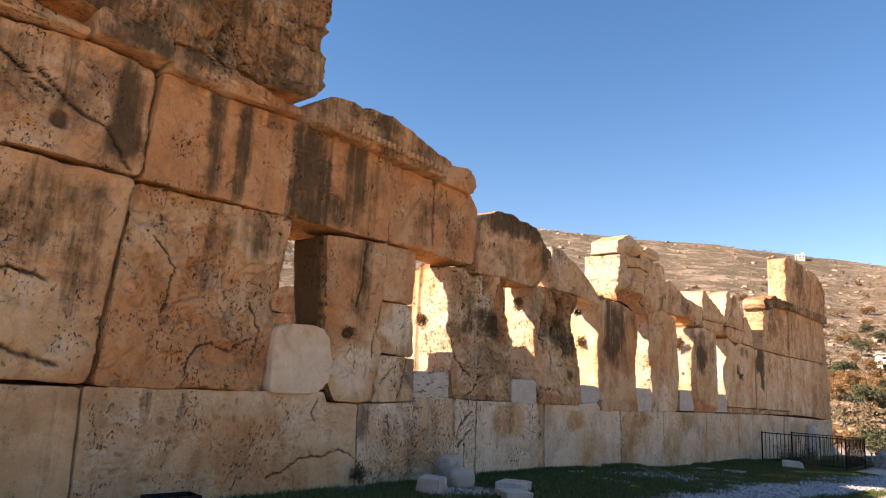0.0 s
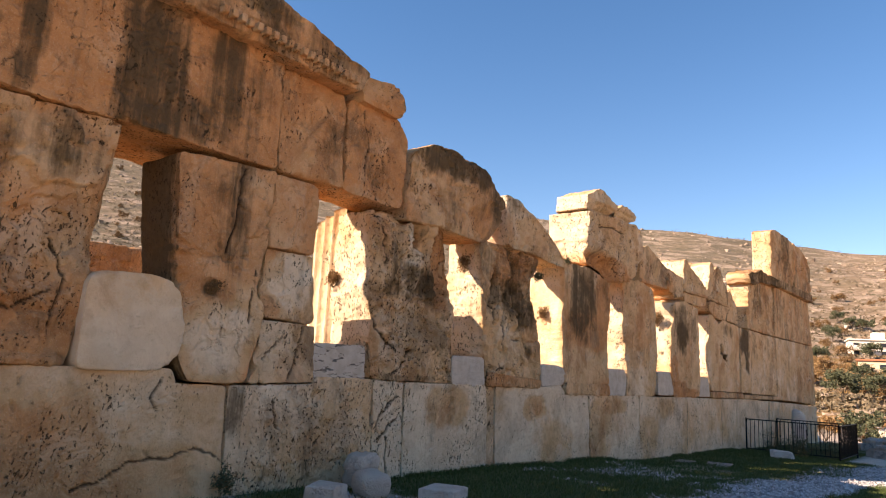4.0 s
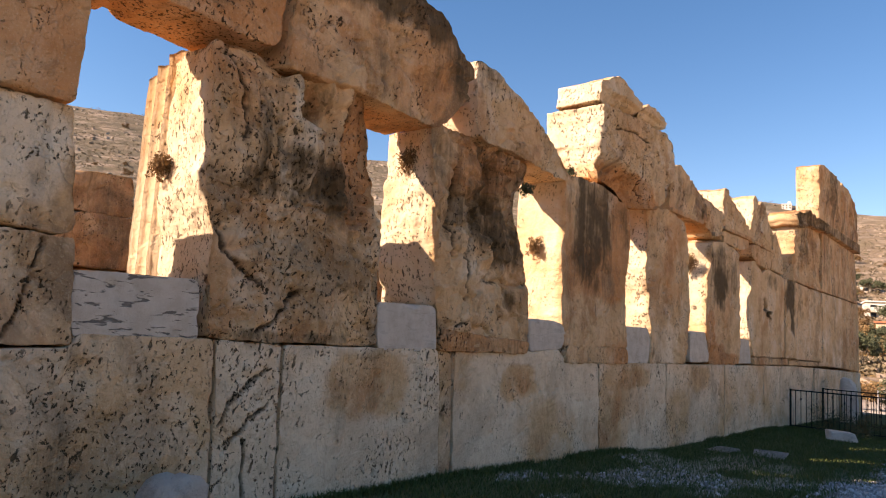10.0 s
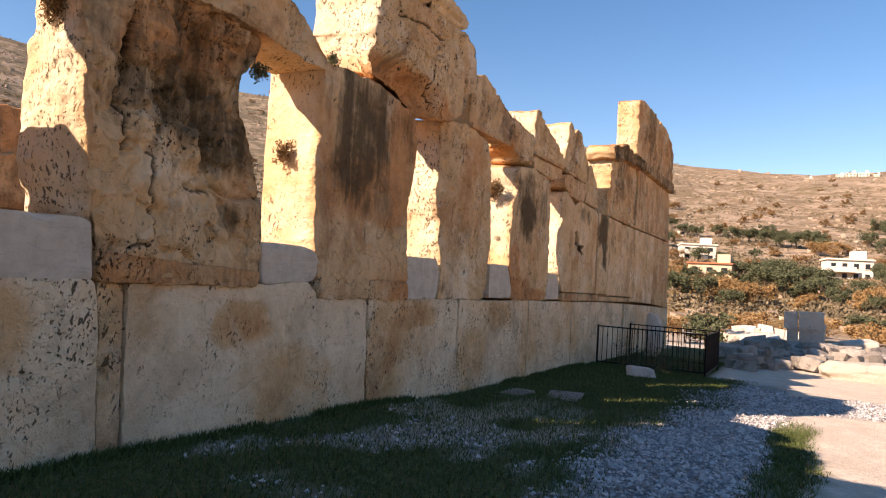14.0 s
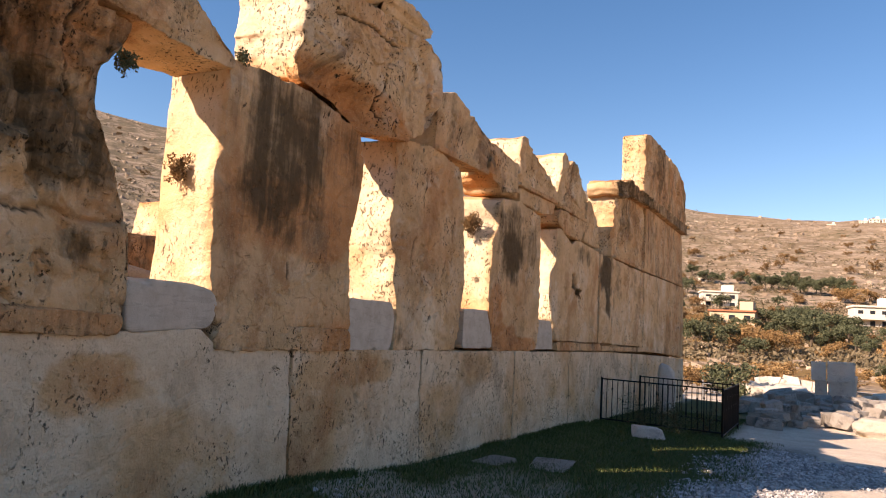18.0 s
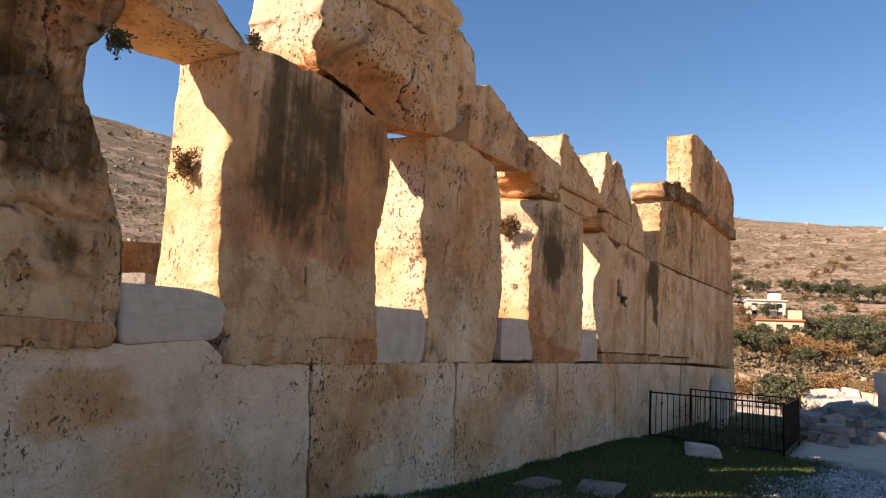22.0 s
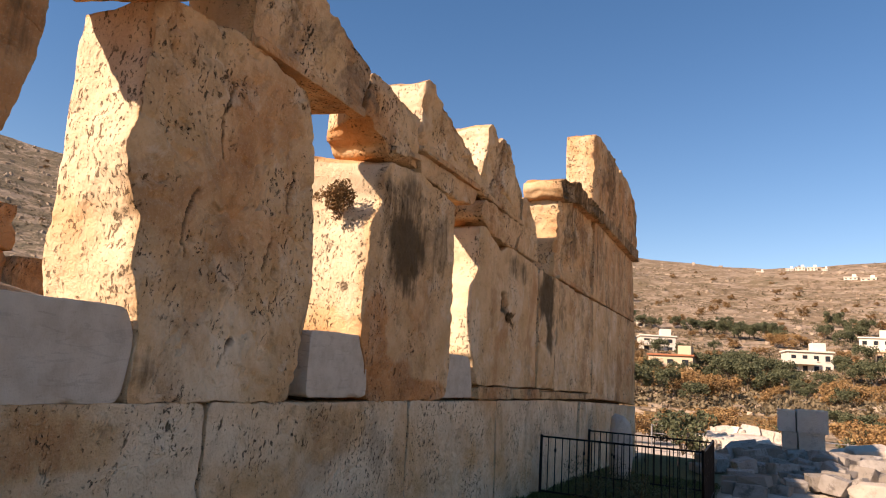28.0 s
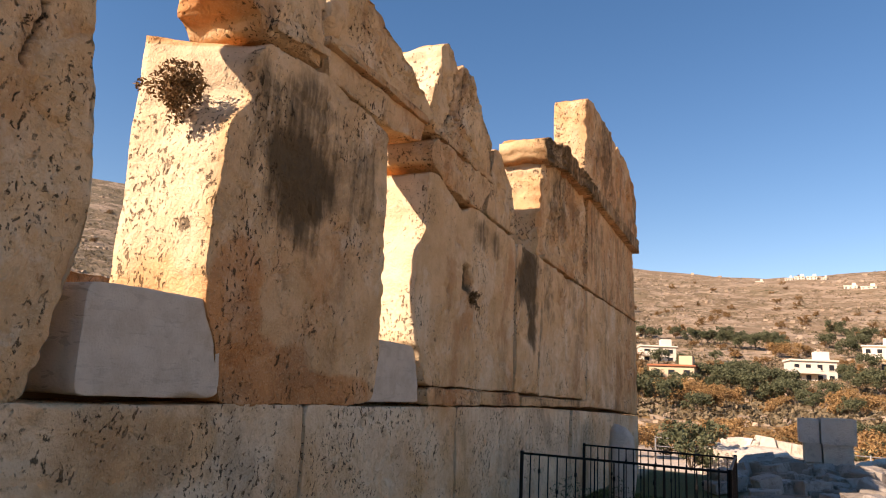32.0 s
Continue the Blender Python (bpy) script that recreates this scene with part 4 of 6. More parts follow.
block("window_pillar", [(12.88, 3.72), (12.96, 3.88), (13.66, 3.98), (14.66, 3.88), (14.70, 3.54), (14.72, 2.88), (14.74, 2.1), (14.72, 1.60), (14.4, 1.55), (12.92, 1.55), (12.80, 1.9), (12.68, 2.14), (12.66, 2.55), (12.68, 3.02), (12.74, 3.30), (12.86, 3.42), (12.92, 3.52)],
      **{**PI, "rough": 0.016}, narrow=0.27, lead=0.14, pits=0.5, tone=0.56, weathered=0.6, stains=[(13.42, 3.02, 0.40, 0.46, 1.1), (13.4, 3.5, 0.6, 0.35, 0.7), (14.3, 3.3, 0.35, 0.45, 0.55), (12.95, 3.3, 0.12, 0.4, 0.4)],
      patches=[(12.92, 1.95, 0.25, 0.55, 0.7), (14.0, 1.65, 0.7, 0.12, 0.5), (13.2, 1.75, 0.5, 0.2, 0.5)], dents=[(13.0, 1.72, 0.2, 0.15, 0.05)])
block("window_pillar", [(15.50, 3.80), (15.70, 3.86), (16.0, 3.76), (16.42, 3.64), (16.75, 3.80), (17.6, 3.75), (18.28, 3.72), (18.40, 1.74), (15.66, 1.74), (15.56, 2.0), (15.40, 2.15), (15.34, 2.6), (15.35, 2.97), (15.46, 3.14), (15.54, 3.34), (15.50, 3.52)],
      **{**PI, "rough": 0.014}, pits=0.42, tone=0.44, weathered=0.4, stains=[(16.62, 2.93, 0.11, 0.17, 1.2), (17.2, 3.5, 0.7, 0.2, 0.5)], dents=[(16.62, 2.93, 0.10, 0.14, 0.12)])
block("pillar_base", [(15.70, 1.73), (18.60, 1.73), (18.62, 1.575), (15.72, 1.575)], wall, front=0.03, tone=0.66, edge=0.02, rough=0.01, step=0.045, crust=0.2)
block("pillar_base", [(18.62, 1.70), (22.70, 1.68), (22.72, 1.57), (18.64, 1.575)], wall, front=0.03, tone=0.5, edge=0.02, rough=0.01, step=0.06, crust=0.15)
block("orthostat", [(18.30, 3.72), (19.55, 3.73), (19.55, 1.72), (18.42, 1.74)], **OR, tone=0.42, weathered=0.4, gap=0.02, front=0.02, stains=[(18.85, 3.35, 0.5, 0.5, 1.25), (19.1, 2.75, 0.26, 0.4, 1.0)])
block("orthostat", [(19.57, 3.73), (22.62, 3.74), (22.75, 1.69), (19.57, 1.71)], **{**OR, "spall": 0.0}, tone=0.42, weathered=0.35, gap=0.02, front=0.0, stains=[(20.0, 3.3, 0.35, 0.5, 0.45), (21.6, 3.3, 0.5, 0.5, 0.35)])
block("orthostat", [(22.64, 3.74), (25.6, 3.78), (25.7, 1.50), (22.77, 1.56)], **{**OR, "step": 0.08}, tone=0.45, weathered=0.35, gap=0.02, front=0.02, stains=[(24.6, 3.0, 0.25, 0.7, 0.4)])
block("orthostat", [(25.62, 3.78), (28.9, 3.82), (29.1, 1.38), (25.72, 1.50)], **{**OR, "step": 0.08}, tone=0.6, front=0.0)

# window sills, cut anew
SI = dict(parent=wall, gap=0.0, material=CUT, edge=0.025, soft=0.02, wobble=0.006, rough=0.005, step=0.05)
block("window_sill", [(1.47, 2.06), (2.33, 2.08), (2.36, 1.64), (1.51, 1.64)], **SI, front=-0.02, pits=1.0, label="pale grooved stone window sill")
block("window_sill", [(4.10, 2.06), (4.91, 2.08), (4.96, 1.63), (4.13, 1.63)], **SI, front=-0.01, pits=0.15)
block("window_sill", [(6.63, 2.06), (7.20, 2.06), (7.42, 2.02), (7.49, 1.89), (7.43, 1.72), (6.65, 1.66)], **{**SI, "soft": 0.05, "edge": 0.05}, front=0.0, pits=0.15)
block("window_sill", [(9.29, 2.09), (10.10, 2.10), (10.18, 1.93), (10.14, 1.55), (9.32, 1.55)], **SI, front=-0.02, pits=0.15)
block("window_sill", [(11.94, 2.13), (12.84, 2.15), (12.92, 1.59), (11.95, 1.59)], **SI, front=-0.02, back=-1.05, pits=0.15)
block("window_sill", [(14.62, 2.10), (15.45, 2.10), (15.66, 1.59), (14.62, 1.59)], **SI, front=-0.03, pits=0.15)

# lintel course
LI = dict(parent=wall, edge=0.035, soft=0.04, wobble=0.016, rough=0.02, step=0.06)
block("lintel_block", [(-6.2, 5.1), (-4.7, 5.10), (-3.9, 5.20), (-3.10, 5.18), (-3.15, 3.92), (-6.2, 3.88)], **{**LI, "step": 0.085}, back=-1.25, tone=0.78, spall=0.03, front=0.02,
      stains=[(-3.40, 4.6, 0.22, 0.75, 0.9), (-4.05, 4.28, 0.10, 0.10, 1.2), (-4.0, 4.8, 0.2, 0.5, 0.55), (-4.5, 4.7, 0.3, 0.4, 0.5)], cracks=[([(-4.3, 4.75), (-3.95, 4.45), (-3.6, 4.35), (-3.3, 3.98)], 0.022, 0.04), ([(-5.2, 5.0), (-4.6, 4.75), (-4.2, 4.55)], 0.025, 0.05)], dents=[(-4.05, 4.28, 0.09, 0.08, 0.07)])
block("lintel_block", [(-3.08, 5.19), (-2.25, 5.17), (-1.08, 5.26), (0.66, 5.20), (0.70, 3.93), (-1.06, 3.91), (-3.14, 3.89)], **LI, back=-1.25, tone=1.05, front=0.03,
      stains=[(-2.33, 4.68, 0.14, 0.8, 0.85), (-1.96, 4.65, 0.15, 0.8, 0.85), (-0.86, 4.62, 0.42, 1.0, 0.85), (-0.05, 4.72, 0.26, 0.85, 0.85), (-0.4, 4.2, 0.5, 0.3, 0.7), (0.35, 4.6, 0.2, 0.6, 0.4), (-1.6, 5.1, 0.4, 0.15, 0.5)])
block("lintel_block", [(0.67, 5.18), (1.68, 5.19), (1.71, 3.96), (0.71, 3.93)], **LI, tone=0.85, front=0.0, spall=0.015, crust=0.1, stains=[(1.5, 4.5, 0.3, 0.6, 0.35)])
block("lintel_block", [(1.70, 5.18), (2.66, 5.19), (2.88, 4.95), (2.80, 3.92), (1.73, 3.95)], **{**LI, "soft": 0.08, "edge": 0.07}, tone=0.95, front=0.0, spall=0.03, crust=0.14, stains=[(2.2, 4.5, 0.35, 0.5, 0.4)], cracks=[([(2.0, 5.1), (2.1, 4.6), (2.05, 4.2)], 0.02, 0.04)])
block("lintel_block", [(2.92, 4.80), (3.36, 5.07), (3.97, 5.11), (4.66, 5.03), (5.24, 4.66), (5.26, 4.32), (4.75, 3.83), (3.60, 3.86), (2.84, 3.79)], wall, front=0.05, back=-0.40,
      edge=0.06, soft=0.07, wobble=0.03, rough=0.035, tone=0.8, spall=0.03, crust=0.24, stains=[(4.2, 4.95, 1.4, 0.32, 1.0), (5.0, 4.6, 0.4, 0.4, 0.7), (3.8, 4.3, 0.5, 0.3, 0.3)])
block("lintel_block", [(5.34, 4.80), (5.70, 4.77), (6.25, 4.58), (6.92, 4.26), (7.26, 4.06), (7.40, 3.96), (7.40, 3.87), (7.0, 3.82), (6.4, 3.90), (5.40, 3.90), (5.32, 4.2)], wall, front=0.03, edge=0.05, soft=0.03, wobble=0.03, rough=0.03,
      tone=0.5, spall=0.03, stains=[(5.8, 4.65, 0.5, 0.2, 0.4)])
block("architrave_block", [(8.10, 5.11), (9.4, 5.22), (10.40, 5.26), (10.68, 5.14), (10.74, 4.70), (10.52, 4.25), (10.0, 3.95), (9.62, 3.88), (9.20, 3.82), (9.0, 3.92), (8.14, 4.06)], wall, front=0.12, back=-0.80, rise=0.14, edge=0.03, soft=0.012,
      wobble=0.025, rough=0.03, tone=0.45, pits=0.55, spall=0.02, dents=[(8.4, 4.02, 0.8, 0.34, 0.20), (9.15, 4.02, 0.35, 0.24, 0.18), (10.6, 4.2, 0.3, 0.3, 0.12)], patches=[(8.9, 4.1, 1.0, 0.25, 0.5), (9.6, 4.0, 0.4, 0.15, 0.4)],
      cracks=[([(8.55, 4.86), (9.1, 4.95), (9.6, 4.92)], 0.03, 0.05), ([(9.5, 4.5), (9.35, 4.25), (9.5, 4.05)], 0.02, 0.04), ([(10.35, 4.75), (10.5, 4.45), (10.4, 4.3)], 0.028, 0.05)])
block("architrave_block", [(10.82, 4.82), (11.26, 5.0), (12.52, 4.64), (12.44, 4.38), (12.36, 4.13), (10.83, 4.06)], wall, front=0.0, rise=0.03, edge=0.04, wobble=0.02, rough=0.02, tone=0.7, stains=[(11.1, 4.6, 0.4, 0.5, 0.3)])
block("architrave_block", [(12.42, 4.18), (12.48, 4.38), (12.58, 4.68), (13.12, 4.58), (13.58, 4.56), (13.66, 4.02), (12.96, 3.93), (12.90, 4.06), (12.64, 4.13)], wall, front=-0.01, plain_back=0.4, lead=-0.25, edge=0.04, wobble=0.025, rough=0.03, spall=0.03, tone=0.75, crust=0.1)
block("architrave_block", [(13.68, 4.20), (15.40, 4.24), (15.34, 4.04), (14.72, 3.94), (13.70, 3.97)], wall, front=-0.02, edge=0.03, wobble=0.015, rough=0.015, tone=0.6)
block("frieze_block", [(13.60, 4.22), (13.60, 5.00), (13.72, 5.08), (14.40, 4.88), (15.36, 4.54), (15.58, 4.44), (15.42, 4.26)], wall, front=0.0, back=-0.7, edge=0.03, soft=0.02, wobble=0.03, rough=0.035, spall=0.03, tone=0.5)
block("architrave_block", [(15.62, 4.20), (17.32, 4.19), (16.86, 3.76), (15.96, 3.78), (15.56, 3.94)], wall, front=0.02, edge=0.04, wobble=0.03, rough=0.02, tone=0.62)
block("frieze_block", [(15.66, 5.22), (15.80, 5.34), (15.94, 5.30), (16.08, 5.12), (16.20, 5.27), (16.42, 5.31), (17.24, 4.76), (17.30, 4.22), (15.60, 4.23), (15.46, 4.46)], wall, front=0.0, back=-0.8, edge=0.03, soft=0.015, wobble=0.035, rough=0.03, tone=0.5, spall=0.03,
      cracks=[([(16.05, 5.05), (16.0, 4.7), (15.85, 4.4)], 0.03, 0.06)])
block("frieze_block", [(17.36, 4.70), (17.55, 4.72), (18.12, 4.36), (18.30, 3.78), (17.15, 3.80)], wall, front=0.0, back=-0.6, edge=0.03, wobble=0.02, rough=0.02, tone=0.55)
block("frieze_block", [(19.48, 3.77), (19.42, 4.3), (19.40, 4.9), (19.42, 5.25), (20.4, 5.44), (22.62, 5.55), (22.62, 3.77)], wall, front=0.0, edge=0.05, wobble=0.05, rough=0.035, spall=0.04, ends=0.25, tone=0.6, step=0.05, weathered=0.6, stains=[(20.6, 4.9, 0.8, 0.7, 0.6), (21.8, 4.6, 0.3, 0.7, 0.4)])
block("frieze_block", [(22.64, 5.55), (25.6, 5.58), (25.6, 3.80), (22.64, 3.76)], wall, front=0.02, edge=0.03, tone=0.66, step=0.08, stains=[(23.4, 4.8, 0.8, 0.8, 0.5)])
block("frieze_block", [(25.62, 5.58), (28.3, 5.60), (28.7, 3.84), (25.62, 3.80)], wall, front=0.0, edge=0.03, tone=0.62, step=0.08)
block("cornice_block", [(19.3, 5.2), (19.16, 5.34), (19.2, 5.48), (19.45, 5.62), (19.9, 5.66), (20.4, 5.78), (23.0, 5.80), (23.0, 5.52), (20.2, 5.40), (19.6, 5.2)], wall, front=0.16, back=-0.62, edge=0.05, soft=0.03, wobble=0.06, rough=0.045, spall=0.07, tone=0.7, ends=0.1, step=0.06, crust=0.75)
block("cornice_block", [(23.02, 5.82), (28.5, 5.95), (28.5, 5.62), (23.02, 5.57)], wall, front=0.16, back=-0.7, edge=0.05, tone=0.7, step=0.08, crust=0.6)
block("upper_block", [(22.50, 7.60), (23.3, 7.75), (25.7, 7.75), (25.7, 5.9), (22.56, 5.82)], wall, front=0.0, back=-0.66, edge=0.05, soft=0.05, wobble=0.04, rough=0.03, tone=0.72, ends=0.42, crust=0.2, step=0.08, stains=[(24.6, 7.0, 1.0, 0.9, 0.65)])
block("upper_block", [(25.72, 7.72), (27.6, 7.6), (28.9, 7.1), (28.9, 6.2), (28.1, 5.92), (25.72, 5.9)], wall, front=0.08, back=-0.66, edge=0.09, wobble=0.05, tone=0.8, crust=0.2, step=0.08, spall=0.08, stains=[(26.3, 7.0, 0.5, 0.5, 0.35)])

# cornice over the first windows
CO = dict(parent=wall, edge=0.05, soft=0.03, wobble=0.02, rough=0.025, step=0.05, spall=0.04)
block("cornice_block", [(-6.2, 5.34), (-3.92, 5.32), (-3.92, 5.21), (-6.2, 5.1)], **{**CO, "step": 0.08}, front=0.14, tone=0.85)
block("cornice_block", [(-3.92, 5.56), (-3.08, 5.54), (-3.04, 5.25), (-3.90, 5.23)], **CO, front=0.22, tone=0.8, crust=0.7, stains=[(-3.4, 5.4, 0.4, 0.2, 0.9)])
block("cornice_block", [(-3.04, 5.54), (-2.25, 5.50), (-1.12, 5.32), (-1.12, 5.27), (-2.25, 5.18), (-3.05, 5.20)], **CO, front=0.18, tone=0.95, crust=0.4, stains=[(-2.6, 5.45, 0.6, 0.14, 0.7)])
cornice = block("cornice_block", [(-1.04, 5.52), (-0.72, 5.74), (0.42, 5.82), (0.94, 5.70), (1.84, 5.48), (1.70, 5.20), (0.62, 5.17), (-1.04, 5.24)], **CO, front=0.20, tone=0.8, crust=0.5,
                stains=[(0.0, 5.65, 1.0, 0.16, 0.7)])
block("cornice_block", [(1.87, 5.50), (2.52, 5.58), (2.66, 5.34), (2.60, 5.15), (1.84, 5.15)], **CO, front=0.12, tone=0.85)
for k in range(19):
    y = -0.35 + 0.105 * k
    z = 5.30 - 0.003 * k
    block("dentil", [(y, z), (y + 0.066, z), (y + 0.066, z + 0.085), (y, z + 0.085)], cornice, front=0.285, back=0.12, step=0.02, soft=0.004,
          edge=0.01, wobble=0.002, rough=0.002, tone=0.75, crust=0.1, gap=0.0)
upper = block("upper_block", [(-5.6, 7.6), (-0.84, 7.5), (-0.86, 6.8), (-0.90, 5.75), (-1.07, 5.56), (-2.24, 5.52), (-3.05, 5.54), (-4.0, 5.54), (-5.6, 5.35)], wall, front=0.16, back=-0.62, edge=0.10, soft=0.05,
              wobble=0.05, rough=0.06, spall=0.10, tone=0.8, step=0.06, crust=0.62, stains=[(-2.4, 6.4, 1.4, 0.7, 0.7)])



def cap_stone(corners, front, back, dents, label):
    thing = tagged(new("cap_stone"), label, "stone", "loose cap stones on the wall")
    block("stone", corners, thing, front=front, back=back, edge=0.03, soft=0.008, wobble=0.03, rough=0.03, tone=0.4, spall=0.04, step=0.03, dents=dents)
    return thing


for line in ([(13.64, 4.28), (15.40, 4.31), (15.40, 4.24), (13.64, 4.21)], [(15.70, 4.29), (17.28, 4.27), (17.28, 4.20), (15.70, 4.22)],
             [(13.0, 4.05), (13.66, 4.16), (13.66, 4.09), (13.0, 3.98)], [(10.86, 4.16), (12.40, 4.19), (12.40, 4.11), (10.86, 4.08)],
             [(19.6, 3.82), (22.6, 3.83), (22.6, 3.75), (19.6, 3.74)], [(22.62, 3.83), (25.6, 3.86), (25.6, 3.79), (22.62, 3.76)], [(25.62, 3.87), (28.6, 3.90), (28.6, 3.82), (25.62, 3.80)]):
    block("fillet", line, wall, front=0.03, back=-0.1, edge=0.018, soft=0.01, wobble=0.008, rough=0.008, tone=0.7, step=0.05, crust=0.1)


cap_stone([(8.06, 5.14), (8.10, 5.44), (8.60, 5.67), (8.80, 5.66), (9.42, 5.50), (9.40, 5.38), (9.04, 5.16)], 0.10, -0.62,
          [(8.8, 5.20, 0.7, 0.09, 0.14), (8.8, 5.33, 0.7, 0.05, 0.06)], "broken pale moulded cornice stone lying on a block")
cap_stone([(9.36, 5.22), (9.40, 5.42), (9.72, 5.60), (9.95, 5.60), (10.50, 5.50), (10.48, 5.40), (10.10, 5.24)], 0.06, -0.55,
          [(9.9, 5.28, 0.6, 0.08, 0.12), (9.9, 5.40, 0.6, 0.04, 0.05)], "small broken cornice stone lying on a block")

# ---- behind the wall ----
block("hidden_block", [(0.45, 3.88), (1.38, 3.88), (1.44, 1.62), (0.62, 1.62)], wall, front=-0.3, back=-0.62, tone=0.7, step=0.09)
block("hidden_block", [(2.95, 4.75), (4.55, 4.85), (4.74, 4.4), (4.70, 3.85), (2.95, 3.82)], wall, front=-0.36, back=-0.68, tone=0.7, step=0.07)
# unseen block added behind the frieze to cast shade on the next stone's end
block("hidden_block", [(16.6, 5.5), (18.25, 5.4), (18.25, 3.7), (16.6, 3.7)], wall, front=-0.85, back=-1.4, tone=0.7, step=0.09)
block("hidden_block", [(-1.0, 5.1), (2.45, 5.1), (2.6, 3.98), (-1.0, 3.98)], wall, front=-0.3, back=-0.62, tone=0.8, step=0.09)
bm = bmesh.new()
box(bm, -7.9, -0.45, -6.1, 29.0, 1.2, 1.67, 0.03)
tagged(part("floor_inside", bm, EARTH, None), "packed brown earth floor behind the wall", "floor", kind="structure")
inner = tagged(new("wall_inner"), "low broken inner wall of brown stone blocks", "wall", kind="structure")
rng = random.Random(4)
y = -3.0
while y < 42:
    w = rng.uniform(1.3, 2.6)
    z = 1.4
    for course in range(3):
        h = (1.1, 0.95, 0.8)[course] * rng.uniform(0.9, 1.1)
        if course < 2 or rng.random() < 0.75:
            block("ashlar", [(y, z), (y + w, z), (y + w - 0.02, z + h), (y + rng.uniform(0, 0.1), z + h * rng.uniform(0.9, 1))], inner, front=-8.0 + rng.uniform(-0.1, 0.1), back=-8.9, step=0.16, edge=0.08,
                  wobble=0.04, rough=0.05, tone=0.9, crust=0.3)
        z += h * 0.985
    y += w

# ---- stones on the ground ----
def stone_thing(name, x, y, size, label, seed, turn=0.0, boxy=0.75, material=None, lift=0.0, group="", rough=0.10, sink=0.12, category="rock", worn=False):
    if worn:
        return tagged(boulder(name, (x, y, ground_point(x, y) + lift), size, None, seed, material, turn, 0.45, 0.3, 3, sink), label, category, group)
    ob = hewn(name, (x, y, ground_point(x, y) + lift - sink * 0.6 * size[2]), size, None, seed, material, turn, 0.0, boxy - 0.1)
    return tagged(ob, label, category, group)


stone_thing("rock", 0.85, 1.05, (0.42, 0.42, 0.27), "grey broken rock on the turf by the wall", 3, 0.4, 0.6, material=PALE, group="rocks at the wall foot")
stone_thing("rock", 0.72, 1.85, (0.42, 0.46, 0.30), "grey broken rock on the turf by the wall", 5, 0.9, 0.7, material=PALE, group="rocks at the wall foot", worn=True)
stone_thing("leaning_stone", 0.27, 2.12, (0.34, 0.42, 0.46), "pale upright stone leaning against the plinth", 8, 0.1, 0.85, category="rock", worn=True, material=PALE)
stone_thing("flat_rock", 1.25, 2.45, (0.45, 0.6, 0.15), "flat grey rock in the gravel", 9, 0.3, 0.8, material=PALE)
stone_thing("flat_rock", 1.75, 1.75, (0.42, 0.5, 0.14), "flat grey rock in the gravel", 11, 1.0, 0.8, material=PALE)
stone_thing("white_slab", 1.50, 16.6, (0.62, 0.42, 0.24), "white stone slab lying on the grass by the fence", 13, 0.3, 0.62, material=PALE)
for k, (x, y, a, b) in enumerate([(0.62, 11.85, 0.45, 0.75), (1.22, 12.25, 0.55, 1.0), (3.95, 17.7, 0.35, 0.7)]):
    stone_thing("paving_slab", x, y, (a, b, 0.07), "worn pale slab sunk in the grass", 20 + k, 0.2 * k, 0.6, group="slabs in the grass", sink=0.75)
stone_thing("fallen_drum", 0.66, 22.7, (0.46, 0.55, 1.45), "weathered pale stone stump beside the wall end", 17, 0.3, 0.6, material=PALE, worn=True)


def ground_lamp(x, y):
    """A floodlight housing let into the turf: an open iron tray with a glass lid."""
    z = ground_point(x, y)
    thing = tagged(new("ground_lamp"), "dark metal floodlight housing let into the turf", "lamp")
    thing.matrix_basis = pose(x, y, z, 0, 0, -4)
    bm = bmesh.new()
    for x0, x1, y0, y1 in ((-0.15, 0.15, -0.27, -0.25), (-0.15, 0.15, 0.25, 0.27), (-0.15, -0.13, -0.25, 0.25), (0.13, 0.15, -0.25, 0.25)):
        box(bm, x0, x1, y0, y1, -0.05, 0.13, 0.003)
    part("frame", bm, IRON, thing)
    bm = bmesh.new()
    box(bm, -0.128, 0.128, -0.248, 0.248, 0.075, 0.09, 0.003)
    part("lid", bm, GLASS, thing, "dusty glass lid")


ground_lamp(0.22, -2.42)

# ---- stones inside the building ----
IN_Z = 1.6
# blocks added behind the pillars to cast shade on the window reveals
for k, (y0, y1, z1, x0, x1) in enumerate([(3.2, 4.08, 3.27, -1.32, -0.70), (0.2, 0.95, 3.0, -1.35, -0.8), (0.98, 1.42, 3.2, -1.3, -0.72), (11.3, 11.98, 2.72, -1.6, -0.74)]):
    thing = tagged(new("inner_block"), "rough stone block added behind the wall to shade a reveal", "stone block", "blocks behind the wall")
    block("stone", [(y0, IN_Z - 0.1), (y1, IN_Z - 0.1), (y1, z1), (y0, z1 - 0.03)], thing, front=x1, back=x0, step=0.06, soft=0.01, edge=0.03, tone=0.6, rough=0.02)
rng = random.Random(12)
for k in range(46):
    x, y = rng.uniform(-7.4, -3.2), rng.uniform(3, 34)
    s = rng.uniform(0.5, 1.3)
    tagged(hewn("fallen_stone", (x, y, ground_point(x, y)), (s, s * rng.uniform(0.8, 1.6), s * rng.uniform(0.6, 1.0)), None, 200 + k, DIM_RUBBLE, rng.uniform(0, 3), rng.uniform(-15, 15), 0.65),
           "fallen sandy stone behind the wall", "rock", "fallen stones inside")

# ---- rubble beyond the wall ----
stack = tagged(new("stone_stack"), "weathered grey stone blocks stacked in courses among rubble", "stone pile")


